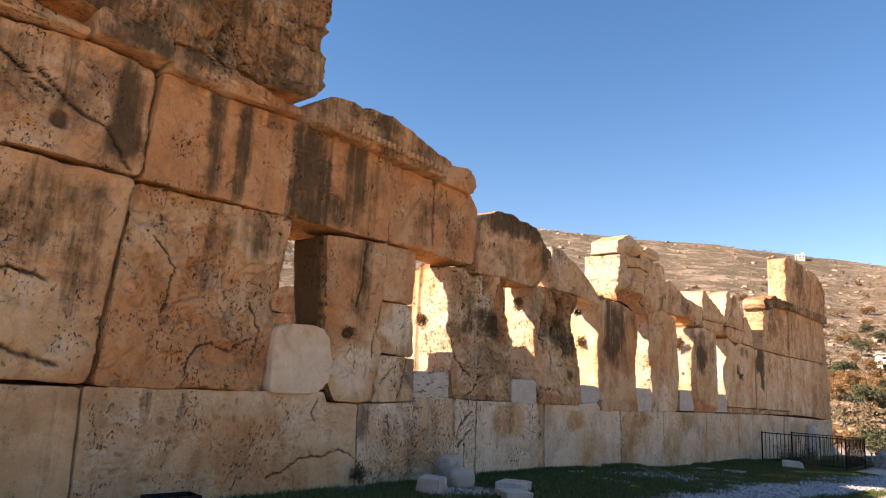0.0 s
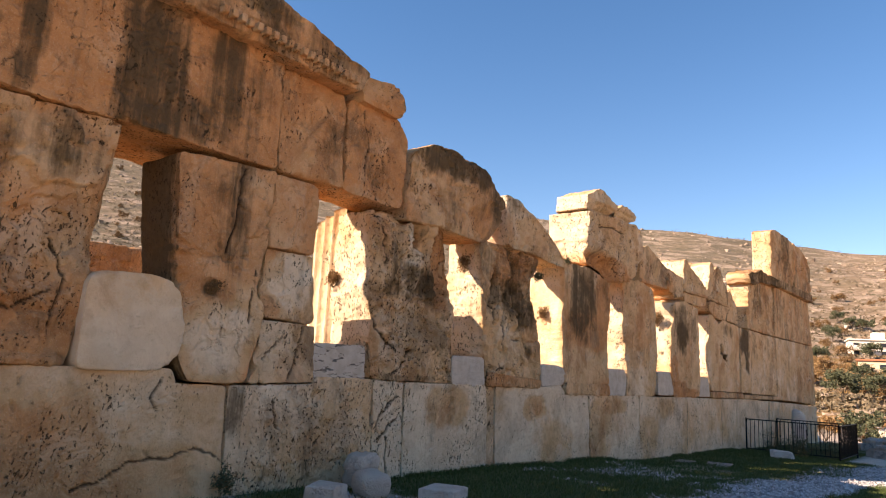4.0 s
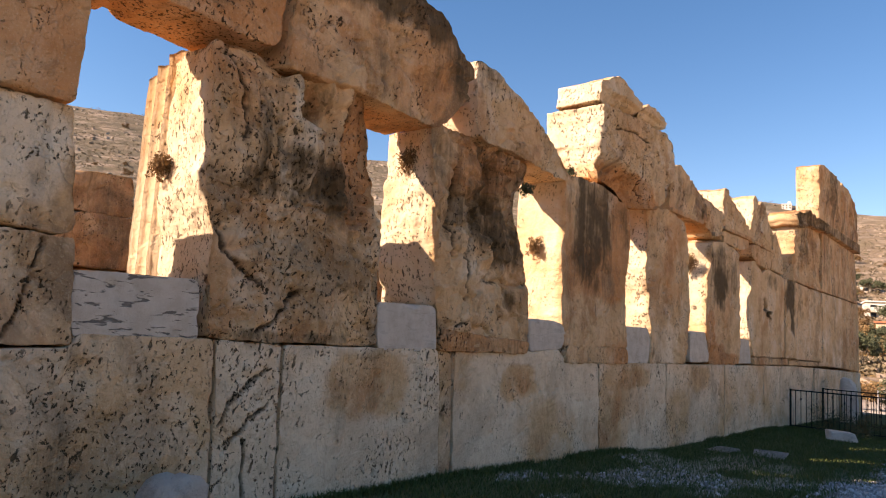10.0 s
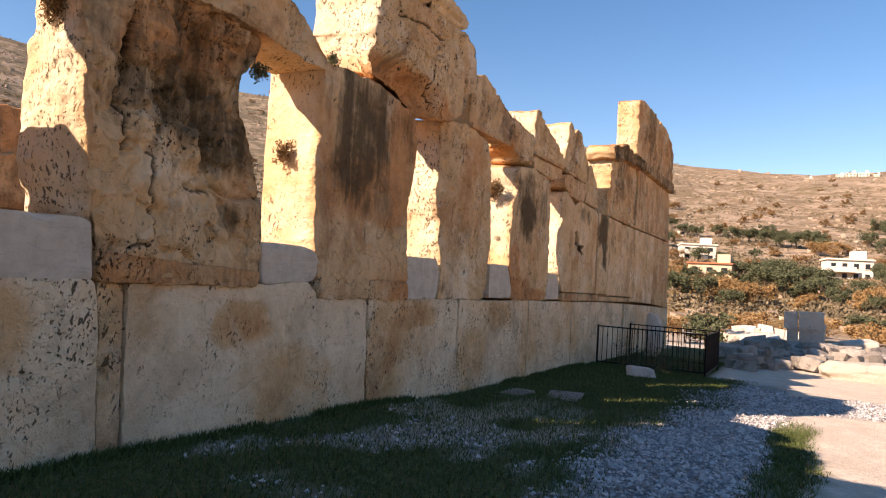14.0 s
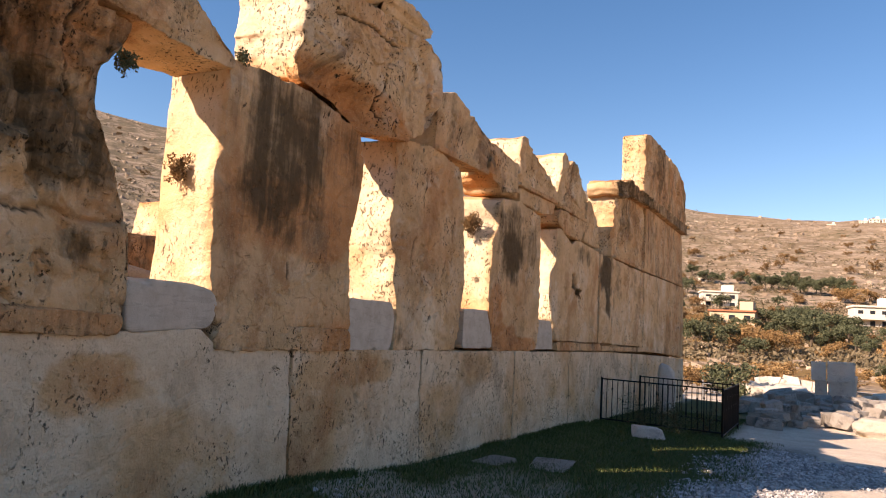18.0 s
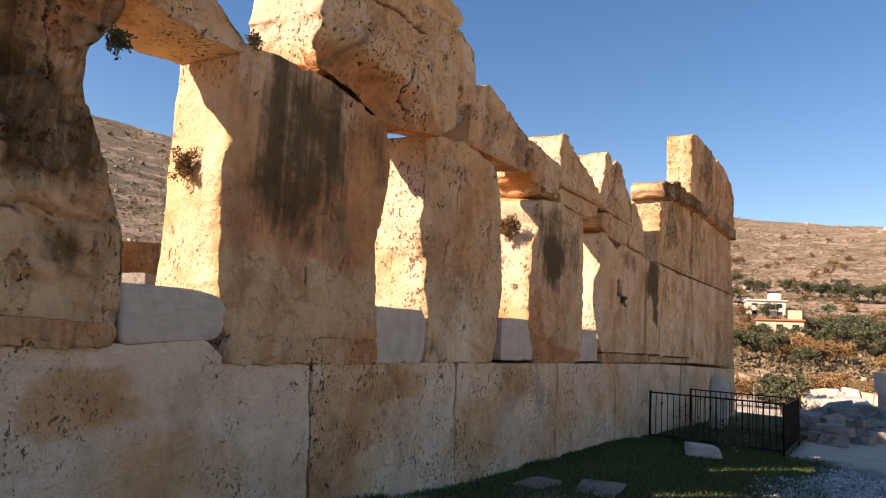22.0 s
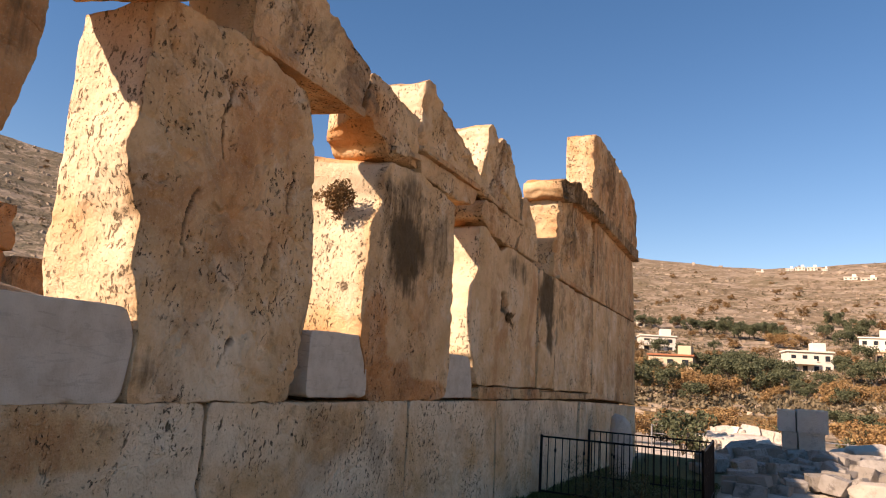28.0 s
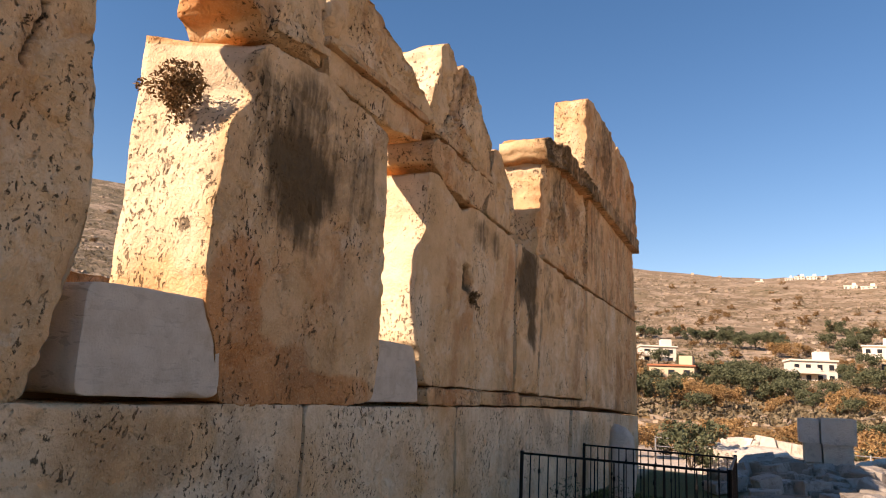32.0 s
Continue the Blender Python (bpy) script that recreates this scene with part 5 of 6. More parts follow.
def stacked(x0, x1, y0, y1, z0, z1, seed):
    hewn("stone", ((x0 + x1) / 2, (y0 + y1) / 2, z0), (x1 - x0 - 0.025, y1 - y0, z1 - z0 + 0.01), stack, seed, PALE, 0.0, 0.0, 0.94)


BASE = ground_point(4.5, 31.8)
for k, (x0, x1, front, z0, z1) in enumerate([(3.93, 4.43, 31.2, 0.92, 1.56), (4.43, 5.30, 31.15, 0.91, 1.60), (4.04, 4.46, 31.25, 0.41, 0.91), (4.46, 5.20, 31.2, 0.40, 0.91),
                                             (4.02, 4.56, 31.3, BASE - 0.05, 0.41), (4.56, 5.12, 31.25, BASE - 0.05, 0.40)]):
    stacked(x0, x1, front, 32.4, z0, z1, k + 1)
rng = random.Random(7)
low = tagged(new("low_wall"), "low ruined footing of grey squared stones", "stone wall")
for k, (x, y, lift, w, d, h) in enumerate([(2.78, 22.5, 0.0, 0.26, 0.5, 0.26), (3.14, 22.3, 0.0, 0.66, 0.55, 0.30), (2.80, 23.4, 0.0, 0.40, 0.5, 0.34), (3.22, 23.3, 0.16, 0.70, 0.55, 0.22), (3.22, 23.4, -0.08, 0.60, 0.5, 0.26),
                                            (3.75, 23.6, 0.0, 0.42, 0.5, 0.24), (2.95, 24.2, 0.0, 0.6, 0.5, 0.42), (3.5, 24.4, 0.0, 0.5, 0.5, 0.36), (4.05, 24.3, 0.0, 0.46, 0.5, 0.3)]):
    hewn("stone", (x, y, ground_point(x, y) - 0.03 + lift), (w, d, h), low, 70 + k, DIM_RUBBLE, rng.uniform(-0.25, 0.25), rng.uniform(-5, 5), 0.6)


def loose(name, x, y, size, label, seed, turn=0.0, tilt=0.0, square=0.75, lift=0.0, group="", category="rock", material=None):
    return tagged(hewn(name, (x, y, ground_point(x, y) + lift), size, None, seed, material or DIM_RUBBLE, turn, tilt, square), label, category, group)


tagged(boulder("long_block", (6.3, 23.6, ground_point(6.3, 23.6)), (2.6, 0.9, 0.52), None, 41, PALE, 0.12, 0.86, 0.16, 4, 0.08), "long pale block with an undercut edge lying in the sun", "rock")
for k in range(26):
    x, row = rng.uniform(1.6, 5.6), k % 3
    s = rng.uniform(0.55, 1.05)
    loose("pale_wall_block", x, 35.4 + 0.5 * row, (s * rng.uniform(0.9, 1.5), s, s * rng.uniform(0.7, 1.1)), "large pale block of broken masonry in full sun", 430 + k, rng.uniform(0, 3), rng.uniform(-14, 14),
          0.5, 0.42 * row, "pale masonry blocks", material=PALE)


def heap(x, y):
    """Height of the rubble heap over the ground."""
    return 0.40 * math.exp(-((x - 5.2) / 3.0) ** 2 - ((y - 29.3) / 2.6) ** 2)


for k in range(440):
    far = k > 310
    x = rng.gauss(5.0, 2.2) if not far else rng.uniform(1.5, 17)
    y = 24.2 + 7.0 * rng.random() ** 0.7 if not far else rng.uniform(29, 39)
    if (3.7 < x < 5.3 and 30.7 < y < 32.7) or x < 1.9 or (x < 4.4 and y < 24.8) or (x > 5.4 and y < 25.5):
        continue
    s = rng.uniform(0.16, 0.55) * (1.5 if far else 1.0)
    loose("rubble_stone", x, y, (s * rng.uniform(0.8, 1.7), s, s * rng.uniform(0.5, 0.95)), "pale fallen building stone in the rubble", 300 + k, rng.uniform(0, 3), rng.uniform(-22, 22),
          rng.uniform(0.35, 0.7), 0.8 * heap(x, y), "rubble stones")
for k, (x, y, s) in enumerate([(3.0, 34.5, 1.3), (6.2, 34.0, 1.3), (8.6, 28.0, 1.0), (9.4, 26.0, 1.2), (8.6, 30.0, 1.4), (11.5, 28, 1.5), (6.6, 32.5, 1.4), (2.0, 35.5, 1.4)]):
    loose("pale_boulder", x, y, (s * 1.3, s, s * 0.75), "large cream boulder in full sun", 500 + k, k * 0.8, 8, 0.55, 0, "cream boulders", material=PALE)

# ---- the iron fence ----
fence = tagged(new("iron_fence"), "black iron railing round a pit at the foot of the wall", "fence")


def fence_run(a, b, top):
    (x0, y0), (x1, y1) = a, b
    length = math.hypot(x1 - x0, y1 - y0)
    g0 = min(ground_point(x0, y0), ground_point(x1, y1))

    def at(f, z):
        return (x0 + (x1 - x0) * f, y0 + (y1 - y0) * f, z)

    for f in (0, 1):
        bm = bmesh.new()
        rod(bm, at(f, g0 - 0.1), at(f, top + 0.03), 0.024, 8)
        part("post", bm, IRON, fence)
    for z in (top, g0 + 0.12):
        bm = bmesh.new()
        rod(bm, at(0, z), at(1, z), 0.015, 6)
        part("rail", bm, IRON, fence)
    count = int(length / 0.115)
    for k in range(1, count):
        bm = bmesh.new()
        rod(bm, at(k / count, g0 + 0.1), at(k / count, top), 0.009, 5)
        bar = part("bar", bm, IRON, fence)
        if k % 2 == 0:
            bm = bmesh.new()
            z = top - (0.20 if k % 4 else 0.42)
            rod(bm, at(k / count, z - 0.025), at(k / count, z + 0.025), 0.018, 6)
            part("collar", bm, IRON, bar)


fence_run((0.08, 18.58), (2.56, 18.42), 0.985)
fence_run((2.56, 18.42), (2.55, 21.4), 0.975)
fence_run((0.20, 21.7), (2.55, 21.4), 0.955)

# ---- far wire fence ----
wire_fence = tagged(new("wire_fence"), "thin wire mesh fence on light metal posts", "fence")
for k in range(15):
    x = -1 + 2.6 * k
    g = ground_point(x, 41)
    bm = bmesh.new()
    rod(bm, (x, 41, g - 0.1), (x, 41, g + 1.45), 0.035, 6)
    part("post", bm, WIRE, wire_fence)
for z in (0.3, 0.7, 1.05, 1.4):
    for k in range(14):
        bm = bmesh.new()
        x0, x1 = -1 + 2.6 * k, 1.6 + 2.6 * k
        rod(bm, (x0, 41, ground_point(x0, 41) + z), (x1, 41, ground_point(x1, 41) + z), 0.016, 4)
        part("wire", bm, WIRE, wire_fence)


# ---- plants ----
def leaf_cloud(centres, radii, count, size, seed, flat=1.0):
    """Many small leaves round the centres, as one mesh."""
    r = np.random.RandomState(seed)
    pick = r.randint(0, len(centres), count)
    d = r.normal(size=(count, 3))
    d /= np.linalg.norm(d, axis=1)[:, None]
    p = np.array(centres)[pick] + d * (np.array(radii)[pick] * r.uniform(0.45, 1.0, count) ** 0.5)[:, None] * (1, 1, flat)
    u = r.normal(size=(count, 3))
    u /= np.linalg.norm(u, axis=1)[:, None]
    w = np.cross(u, r.normal(size=(count, 3)))
    w /= np.linalg.norm(w, axis=1)[:, None]
    s = size * r.uniform(0.6, 1.4, count)[:, None]
    v = np.stack([p - u * s, p + w * s * 0.45, p + u * s, p - w * s * 0.45], 1).reshape(-1, 3)
    return v, [(4 * k, 4 * k + 1, 4 * k + 2, 4 * k + 3) for k in range(count)]


def make_tree(name, label, height, width, leaves, material, seed, leaf=0.16, trunk=True):
    r = random.Random(seed)
    thing = tagged(new(name), label, "tree" if trunk else "bush")
    base = 0.32 * height if trunk else 0.12 * height
    limbs = []
    bm = bmesh.new()
    if trunk:
        rod(bm, (0, 0, -0.3), (0.1, 0, base), 0.16 * height / 5, 8, 0.11 * height / 5)
    for k in range(9):
        a = k * 2.4 + r.uniform(-0.4, 0.4)
        reach = width / 2 * r.uniform(0.35, 0.85)
        tip = (math.cos(a) * reach, math.sin(a) * reach, base + (height - base) * r.uniform(0.25, 0.9))
        rod(bm, (0.1 if trunk else 0, 0, base * r.uniform(0.6, 1.0)), tip, 0.05 * height / 5, 5, 0.015)
        limbs.append(tip)
    part("trunk" if trunk else "stem", bm, BARK, thing)
    centres, radii = [], []
    for t in limbs:
        for _ in range(4):
            centres.append([t[0] + r.gauss(0, width * 0.09), t[1] + r.gauss(0, width * 0.09), max(base * 0.7, t[2] + r.gauss(0, height * 0.07))])
            radii.append(width * r.uniform(0.07, 0.17))
    v, f = leaf_cloud(centres, radii, leaves, leaf, seed)
    crown = mesh_object("crown", v, f, material, thing, origin=np.zeros(3), smooth_shade=False)
    return thing


def on_slope(az, el):
    """Where the slope shows at this bearing and height angle from the walk's middle."""
    r = np.arange(60, 700, 1.0)
    x, y = EYE[0] + r * math.sin(radians(az)), EYE[1] + r * math.cos(radians(az))
    e = np.degrees(np.arctan2(ground_height(x, y) - EYE[2], r))
    k = int(np.argmax(e >= el)) if (e >= el).any() else len(r) - 1
    return float(x[k]), float(y[k]), float(ground_height(x[k:k + 1], y[k:k + 1])[0]), float(r[k])


def plant_all():
    r = random.Random(31)
    kinds = {
        "olive": [make_tree("olive_tree", "grey-green olive tree on the valley slope", 5.0, 5.6, 3600, OLIVE, s, 0.16) for s in (1, 2, 3)],
        "autumn": [make_tree("autumn_shrub", "rust-brown leafy shrub on the valley slope", 3.2, 4.6, 3000, AUTUMN, s, 0.12, False) for s in (4, 5)],
        "dry": [make_tree("dry_shrub", "dry brown shrub on the stony slope", 2.2, 3.2, 900, DRYLEAF, s, 0.15, False) for s in (6, 7)],
    }
    used = set()

    def plant(kind, az, el, scale):
        x, y, z, _ = on_slope(az, el)
        first = kinds[kind][r.randrange(len(kinds[kind]))]
        m = pose(x, y, z - 0.1, 0, 0, r.uniform(0, 360))
        ob = first if first.name not in used else copy_thing(first, m)
        used.add(first.name)
        ob.matrix_basis = m @ Matrix.Diagonal((scale, scale, scale * r.uniform(0.85, 1.1), 1))
        ob["group"] = {"olive": "olive trees", "autumn": "autumn shrubs", "dry": "dry shrubs"}[kind]

    for az in np.arange(-4.3, 2.2, 0.55):
        plant("olive", az + r.uniform(-0.2, 0.2), 4.55 + 0.09 * (az + 4) * -1 + r.uniform(-0.15, 0.15), r.uniform(0.8, 1.15))
    for az, el, s in [(-3.6, 0.7, 0.85), (-1.9, 0.6, 1.1), (-0.6, 0.4, 1.2), (0.7, 0.2, 0.9), (2.2, 0.2, 0.9), (3.2, -0.2, 0.7), (-2.4, 1.3, 1.0), (-0.3, 1.4, 0.9),
                      (6.2, 1.2, 0.8), (7.4, 0.8, 1.0), (8.6, 1.6, 1.0), (6.6, 4.2, 1.2), (7.2, 4.7, 1.1), (5.2, 5.2, 1.2), (5.8, 3.6, 1.0), (-5.0, 2.3, 0.8), (-6.9, 2.7, 0.9), (9.5, 3.0, 1.2)]:
        plant("olive", az, el, s)
    for az, el, s in [(-2.8, 3.2, 0.6), (5.6, 2.0, 0.8), (-8.2, 0.3, 0.8), (-9.3, 4.0, 0.9), (-10.5, 2.0, 1.0), (11, 2, 1.2), (13, 1, 1.3), (-13, 3, 1), (-7.6, 0.9, 0.8), (-6.6, -0.3, 0.8), (-5.4, 0.6, 0.8), (-3.6, 1.6, 0.9), (-1.4, 1.8, 0.9), (0.9, 1.2, 1.0), (1.8, 0.9, 1.0), (4.5, 0.6, 0.8), (-8.6, -0.5, 0.9), (-4.4, -0.8, 0.6),
                      (5.4, -0.4, 0.6), (7.0, 2.6, 0.9), (-2.0, 5.0, 0.9), (4.6, 4.4, 1.0), (6.0, 4.9, 1.0), (-9.0, 5.4, 0.9), (-8.0, 4.9, 0.9), (-7.0, 4.8, 0.8), (-5.6, 4.9, 0.8)]:
        plant("olive", az, el, s)
    for az, el, s in [(-8.0, 0.5, 1.1), (-7.2, 0.2, 1.2), (-6.4, 0.9, 1.0), (-5.2, -0.2, 1.2), (-4.2, -0.4, 1.1), (-3.2, -0.3, 1.0), (-2.3, -0.4, 1.0), (-8.8, 1.0, 1.3), (-5.7, 0.4, 0.9), (-7.8, 1.6, 0.9),
                      (1.4, 3.6, 1.3), (2.3, 3.7, 1.3), (3.2, 3.8, 1.1), (4.8, -0.3, 1.0), (6.0, -0.2, 1.1), (8.0, 0.0, 1.0), (0.8, -0.4, 0.8), (-11, 0.6, 1.3), (-10, 1.6, 1.2), (10, 0, 1.2)]:
        plant("autumn", az, el, s)
    for k in range(34):
        az, rad = r.uniform(-10, 12), r.uniform(44, 80)
        x, y = EYE[0] + rad * math.sin(radians(az)), EYE[1] + rad * math.cos(radians(az))
        first = kinds[("autumn", "dry", "olive", "dry")[k % 4]][k % 2]
        ob = copy_thing(first, pose(x, y, ground_point(x, y) - 0.1, 0, 0, r.uniform(0, 360)))
        size = r.uniform(0.5, 0.95) * (0.6 if k % 4 == 2 else 1.0)
        ob.matrix_basis = pose(x, y, ground_point(x, y) - 0.1, 0, 0, r.uniform(0, 360)) @ Matrix.Diagonal((size, size, size * 0.8, 1))
    for k in range(240):
        plant("dry", r.uniform(-36, 13), r.uniform(0.5, 9.5), r.uniform(0.6, 1.5))
    for k in range(40):
        plant("dry", r.uniform(-68, -36), r.uniform(7, 14), r.uniform(0.6, 1.6))
    # low growth on all the slopes
    q = np.random.RandomState(5)
    n = 19000
    az = np.radians(np.r_[q.uniform(-34, 14, n - 10000), q.uniform(-70, -34, 10000)])
    rad = 90 * (560 / 90.0) ** q.uniform(0, 1, n)
    x, y = EYE[0] + rad * np.sin(az), EYE[1] + rad * np.cos(az)
    keep = fbm(np.stack([x, y, 0 * x], -1), 0.02, 3, 44) > -0.16
    x, y = x[keep], y[keep]
    z = ground_height(x, y)
    size = q.uniform(0.35, 1.3, len(x))
    centres = np.c_[x, y, z + 0.25 * size]
    v, f = leaf_cloud(centres, size, len(x) * 15, 0.32, 6, 0.6)
    tagged(mesh_object("scrub", v, f, SCRUB, smooth_shade=False), "low dry scrub scattered over stony hills", "scrub", kind="stuff")
    # loose rock on the slopes
    n = 6000
    az = np.radians(np.r_[q.uniform(-34, 14, n - 2500), q.uniform(-70, -34, 2500)])
    rad = 80 * (560 / 80.0) ** q.uniform(0, 1, n)
    x, y = EYE[0] + rad * np.sin(az), EYE[1] + rad * np.cos(az)
    z = ground_height(x, y)
    s = q.uniform(0.15, 0.8, n) ** 1.7 * (0.6 + rad / 420)
    cube = np.array([[a, b, c] for a in (-1, 1) for b in (-1, 1) for c in (-0.6, 0.8)])
    v = (cube[None] * (1 + 0.5 * q.uniform(-1, 1, (n, 8, 3)))) * s[:, None, None] * q.uniform(0.5, 1.2, (n, 1, 3)) + np.stack([x, y, z], -1)[:, None]
    quads = [(0, 1, 3, 2), (4, 6, 7, 5), (0, 4, 5, 1), (2, 3, 7, 6), (1, 5, 7, 3), (0, 2, 6, 4)]
    f = [tuple(8 * k + a for a in face) for k in range(n) for face in quads]
    tagged(mesh_object("hill_rocks", v.reshape(-1, 3), f, HILLROCK, smooth_shade=False), "loose pale rocks scattered over bare hills", "rocks", kind="stuff")


plant_all()


def near_bush(x, y, height, width, seed, material):
    thing = make_tree("low_bush", "low leafy bush beyond the rubble", height, width, 2400, material, seed, 0.07, False)
    thing.matrix_basis = pose(x, y, ground_point(x, y) - 0.05)
    thing["group"] = "bushes beyond the rubble"


near_bush(0.9, 34.5, 1.9, 2.0, 61, OLIVE)


def wall_shrub(at, spread, drop, seed, leaves=260, material=None):
    """A dry cushion plant rooted in a joint."""
    r = random.Random(seed)
    thing = tagged(new("wall_shrub"), "dry brown cushion plant growing from a stone joint" if material is None else "small green plant rooted among the stones", "plant", "plants on the wall")
    bm = bmesh.new()
    tips = []
    for _ in range(44):
        d = Vector((r.gauss(0, 0.6), r.gauss(-0.45, 0.5), r.gauss(-0.1, 0.6))).normalized() * spread * r.uniform(0.35, 1.0)
        d.z -= drop * r.uniform(0.2, 1)
        rod(bm, at, Vector(at) + d, 0.004, 3, 0.002)
        tips.append(list(Vector(at) + d * r.uniform(0.5, 1)))
    tagged(part("twig_tuft", bm, TWIG, thing), kind="stuff")
    v, f = leaf_cloud(tips, [spread * 0.24] * len(tips), 3 * leaves, 0.015, seed)
    tagged(mesh_object("foliage", v, f, material or DRYLEAF, thing, origin=np.zeros(3), smooth_shade=False), kind="stuff")


wall_shrub((-0.72, 2.34, 3.02), 0.14, 0.10, 1)
wall_shrub((-0.35, 4.76, 3.62), 0.17, 0.12, 2)
wall_shrub((-0.38, 7.30, 3.05), 0.15, 0.10, 3, 340)
wall_shrub((-0.34, 12.64, 3.46), 0.24, 0.08, 4, 760)
wall_shrub((0.04, 0.06, 2.55), 0.09, 0.04, 5, 120)
wall_shrub((0.02, 6.42, 3.55), 0.12, 0.0, 6, 160, OLIVE)
wall_shrub((-0.02, 7.52, 4.00), 0.09, -0.03, 7, 120, OLIVE)
wall_shrub((0.08, 0.42, ground_point(0.1, 0.42) + 0.12), 0.2, -0.1, 8, 260, OLIVE)
wall_shrub((0.02, 16.75, 2.75), 0.12, 0.05, 9, 160)
for k, (x, y) in enumerate([(0.9, 18.6), (1.7, 18.2), (2.2, 18.9), (1.2, 19.6)]):
    wall_shrub((x, y, ground_point(x, y) + 0.15), 0.5, -0.15, 20 + k, 700, OLIVE)


# ---- houses across the valley ----
def house(az, el, width, height, depth, plaster, storeys, turn, label, roof_material=None, balcony=True, columns=3):
    x, y, z, _ = on_slope(az, el)
    thing = tagged(new("house"), label, "house", "houses across the valley")
    thing.matrix_basis = pose(x, y, z - 0.6, 0, 0, -az + turn)
    bm = bmesh.new()
    box(bm, -width / 2, width / 2, 0, depth, -2, height, 0.05)
    part("wall", bm, plaster, thing)
    bm = bmesh.new()
    box(bm, -width / 2 - 0.3, width / 2 + 0.3, -0.35, depth + 0.3, height, height + 0.35, 0.04)
    part("roof", bm, roof_material or plaster, thing)
    bm = bmesh.new()
    box(bm, width * 0.12, width * 0.42, depth * 0.4, depth * 0.9, height + 0.35, height + 2.2, 0.05)
    part("stair_tower", bm, plaster, thing)
    step = (height - 0.3) / storeys
    for s in range(storeys):
        for c in range(columns):
            cx = -width / 2 + width * (c + 0.5) / columns
            w, h = width / columns * 0.42, step * 0.52
            z0 = s * step + step * 0.32
            bm = bmesh.new()
            box(bm, cx - w / 2, cx + w / 2, -0.06, 0.05, z0, z0 + h)
            win = part("window", bm, GLASS, thing)
            bm = bmesh.new()
            box(bm, cx - w / 2 - 0.12, cx + w / 2 + 0.12, -0.14, 0.0, z0 - 0.14, z0)
            part("sill", bm, plaster, win)
        if balcony and s:
            bm = bmesh.new()
            box(bm, -width * 0.46, width * 0.1, -1.3, 0.02, s * step - 0.1, s * step + 0.12)
            box(bm, -width * 0.46, width * 0.1, -1.3, -1.2, s * step + 0.1, s * step + 1.0)
            part("balcony", bm, plaster, thing)
    return thing


house(-6.9, 3.15, 8.6, 4.2, 7, PLASTER, 2, 8, "cream plastered two-storey house with a flat roof")
house(-6.05, 1.15, 8.4, 4.8, 6, PINK, 2, -10, "ochre plastered house with a red tiled edge and balcony", TILE)
house(3.6, 2.1, 8.6, 4.6, 6, PLASTER, 2, 14, "cream plastered house with dark balconies among trees", None, True, 4)
house(7.7, 3.6, 7, 4.0, 6, PLASTER, 2, 0, "cream plastered house on the slope", None, False)
house(8.6, 2.8, 7, 3.2, 6, PINK, 1, 0, "low ochre house on the slope", None, False)
house(-8.2, 5.0, 3.0, 2.2, 3, PLASTER, 1, 0, "small cream hut on the slope", None, False, 1)
for az, el, w, h in [(2.6, 9.4, 7, 2.6), (3.3, 9.45, 9, 3.4), (4.1, 9.45, 9, 3.0), (4.9, 9.4, 5, 2.2), (6.5, 8.7, 10, 3), (7.6, 8.6, 11, 3), (0.6, 9.25, 7, 2), (-13.2, 11.0, 9, 5)]:
    house(az, el, 0.7 * w, 0.75 * h, 6, PLASTER, 2, 0, "pale house far up on the ridge", None, False, 3)


# ---- gravel and grass ----
def scatter(count, seed, x0, x1, y0, y1, want):
    q = np.random.RandomState(seed)
    x, y = q.uniform(x0, x1, count), q.uniform(y0, y1, count)
    turf, gravel = ground_cover(x, y)
    keep = q.uniform(0, 1, count) < (gravel if want == "gravel" else turf)
    return x[keep], y[keep], q


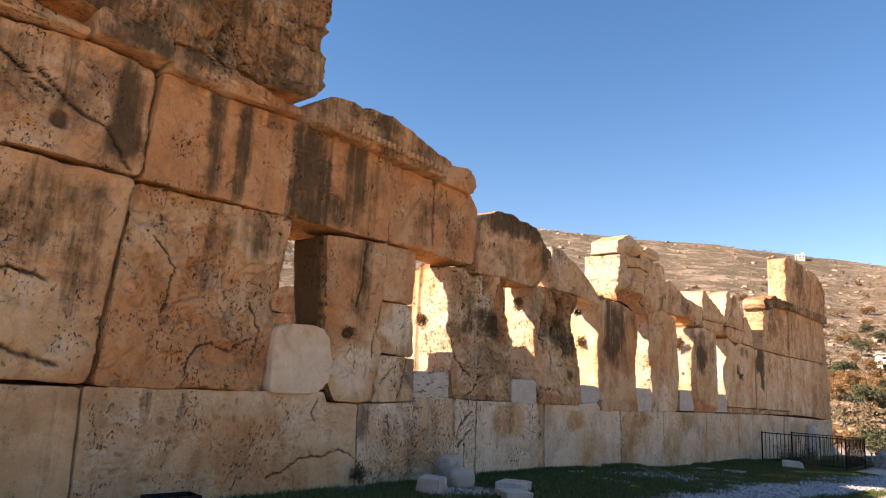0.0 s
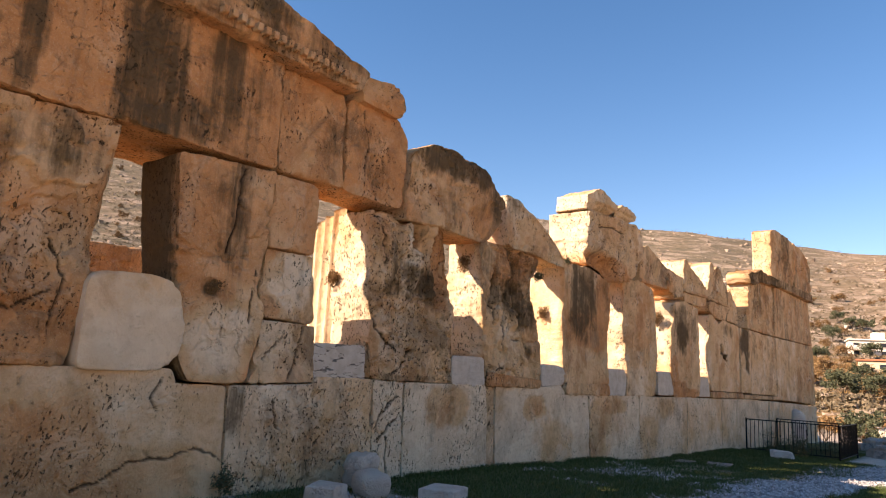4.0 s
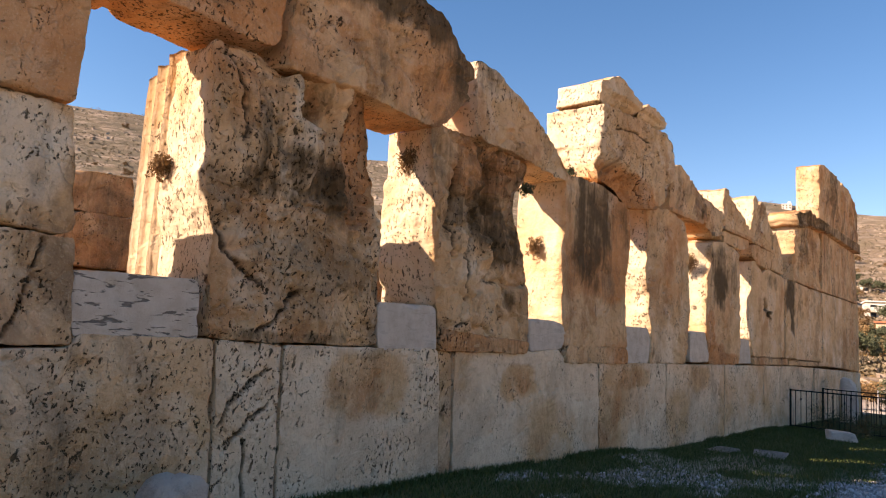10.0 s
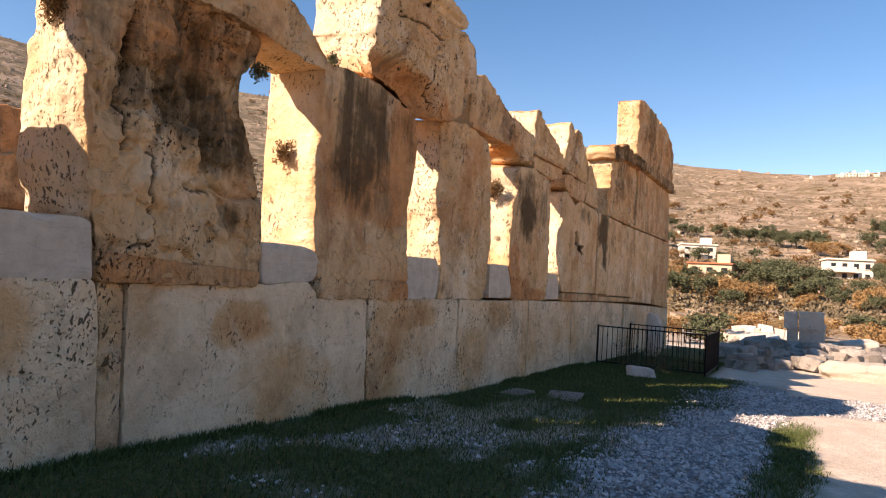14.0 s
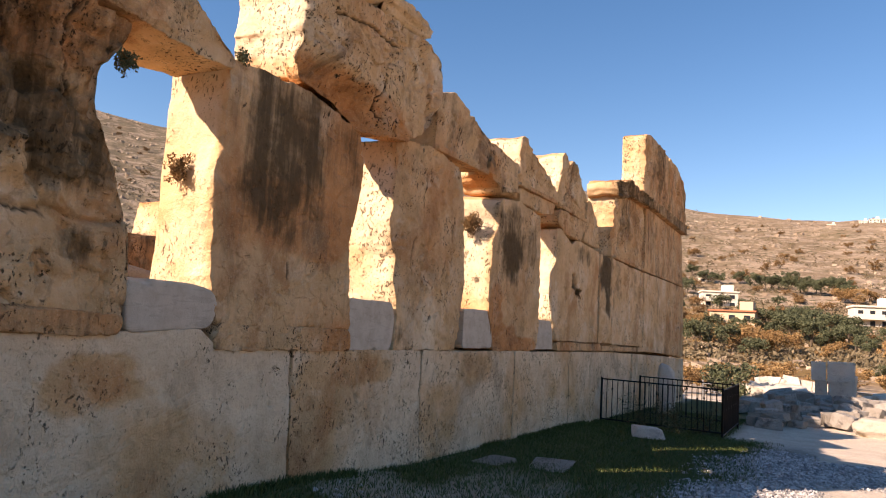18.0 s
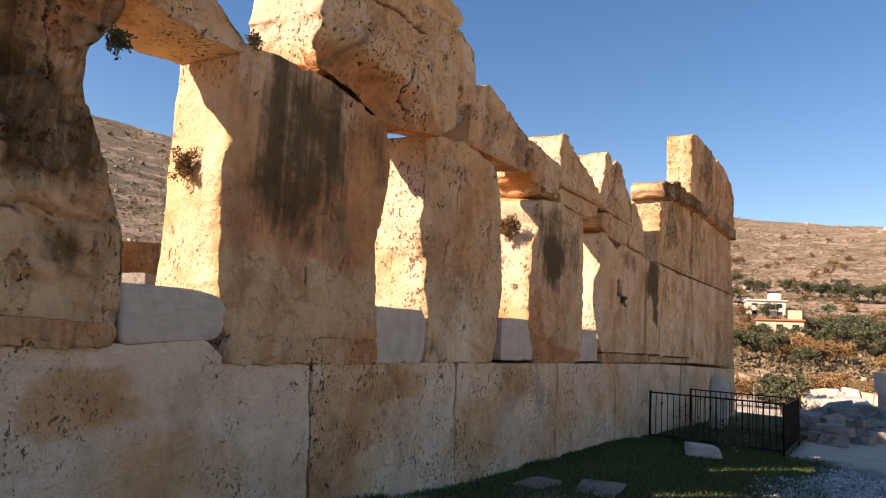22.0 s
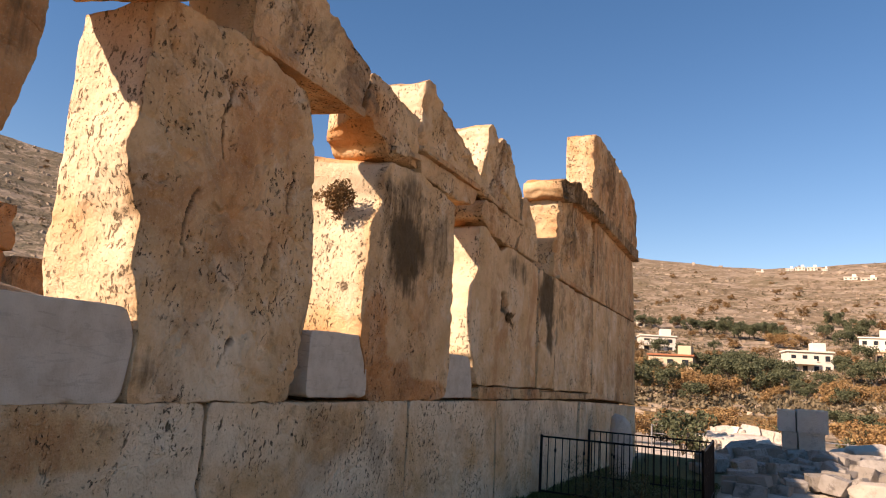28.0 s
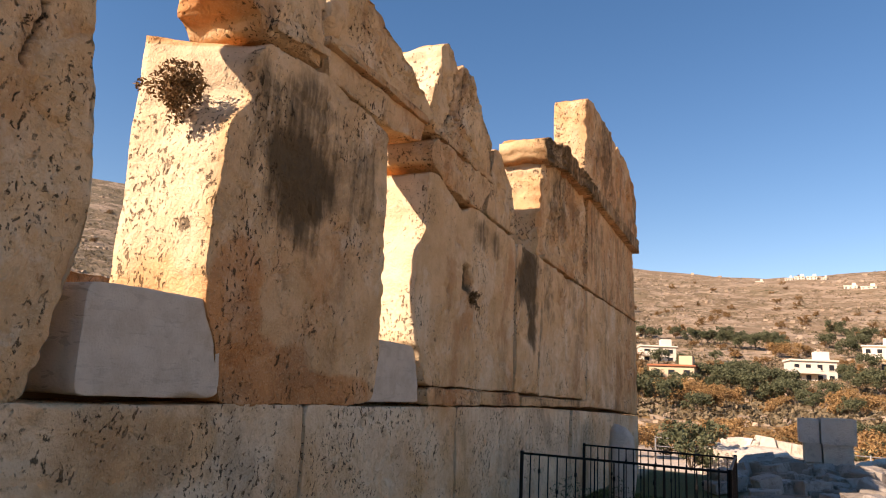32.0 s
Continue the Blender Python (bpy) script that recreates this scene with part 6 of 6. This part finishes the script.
def lay_gravel(count, seed, region, smallest, largest):
    x, y, q = scatter(count, seed, *region, "gravel")
    n = len(x)
    s = smallest * (largest / smallest) ** (q.uniform(0, 1, n) ** 1.6)
    octa = np.array([[1, 0, 0], [-1, 0, 0], [0, 1, 0], [0, -1, 0], [0, 0, 0.7], [0, 0, -0.7]])
    v = octa[None] * (1 + 0.45 * q.uniform(-1, 1, (n, 6, 3))) + 0.35 * q.uniform(-1, 1, (n, 6, 3))
    v = v * s[:, None, None] + np.stack([x, y, ground_height(x, y) + 0.25 * s], -1)[:, None]
    tri = [(0, 2, 4), (2, 1, 4), (1, 3, 4), (3, 0, 4), (2, 0, 5), (1, 2, 5), (3, 1, 5), (0, 3, 5)]
    return v.reshape(-1, 3), [tuple(6 * k + a for a in t) for k in range(n) for t in tri]


v, f = lay_gravel(130000, 3, (0.2, 6.5, 0, 17.5), 0.007, 0.034)
tagged(mesh_object("gravel", v, f, PEBBLE, smooth_shade=False), "loose grey limestone gravel", "gravel", kind="stuff")


def grow_grass(count, seed, region, tall):
    x, y, q = scatter(count, seed, *region, "turf")
    n = len(x)
    z = ground_height(x, y)
    a = q.uniform(0, 2 * np.pi, n)
    h = tall * q.uniform(0.4, 1.2, n)
    lean = q.normal(0, 0.4, (n, 2)) * h[:, None]
    w = 0.006
    p = np.stack([x, y, z - 0.005], -1)
    side = np.stack([np.cos(a) * w, np.sin(a) * w, 0 * a], -1)
    tip = p + np.c_[lean, h]
    v = np.stack([p - side, p + side, tip], 1).reshape(-1, 3)
    return v, [(3 * k, 3 * k + 1, 3 * k + 2) for k in range(n)]


v, f = grow_grass(230000, 9, (-0.02, 5.0, -5, 24), 0.055)
tagged(mesh_object("grass", v, f, GRASSES, smooth_shade=False), "short green grass along the wall foot", "grass", kind="stuff")
q = np.random.RandomState(77)
n = 9000
x, y = np.abs(q.normal(0, 0.07, n)) + 0.01, q.uniform(3.2, 19, n)
keep = fbm(np.stack([x * 0, y, y * 0], -1), 1.1, 3, 4) > -0.15
x, y = x[keep], y[keep]
z = ground_height(x, y)
h = q.uniform(0.03, 0.09, len(x))
a = q.uniform(0, 6.28, len(x))
p = np.stack([x, y, z], -1)
side = np.stack([np.cos(a), np.sin(a), 0 * a], -1) * 0.008
tip = p + np.stack([q.normal(0, 0.03, len(x)), q.normal(0, 0.04, len(x)), h], -1)
tagged(mesh_object("weeds", np.stack([p - side, p + side, tip], 1).reshape(-1, 3), [(3 * k, 3 * k + 1, 3 * k + 2) for k in range(len(x))], GRASSES, smooth_shade=False),
       "tufts of weeds at the foot of the plinth", "weeds", kind="stuff")
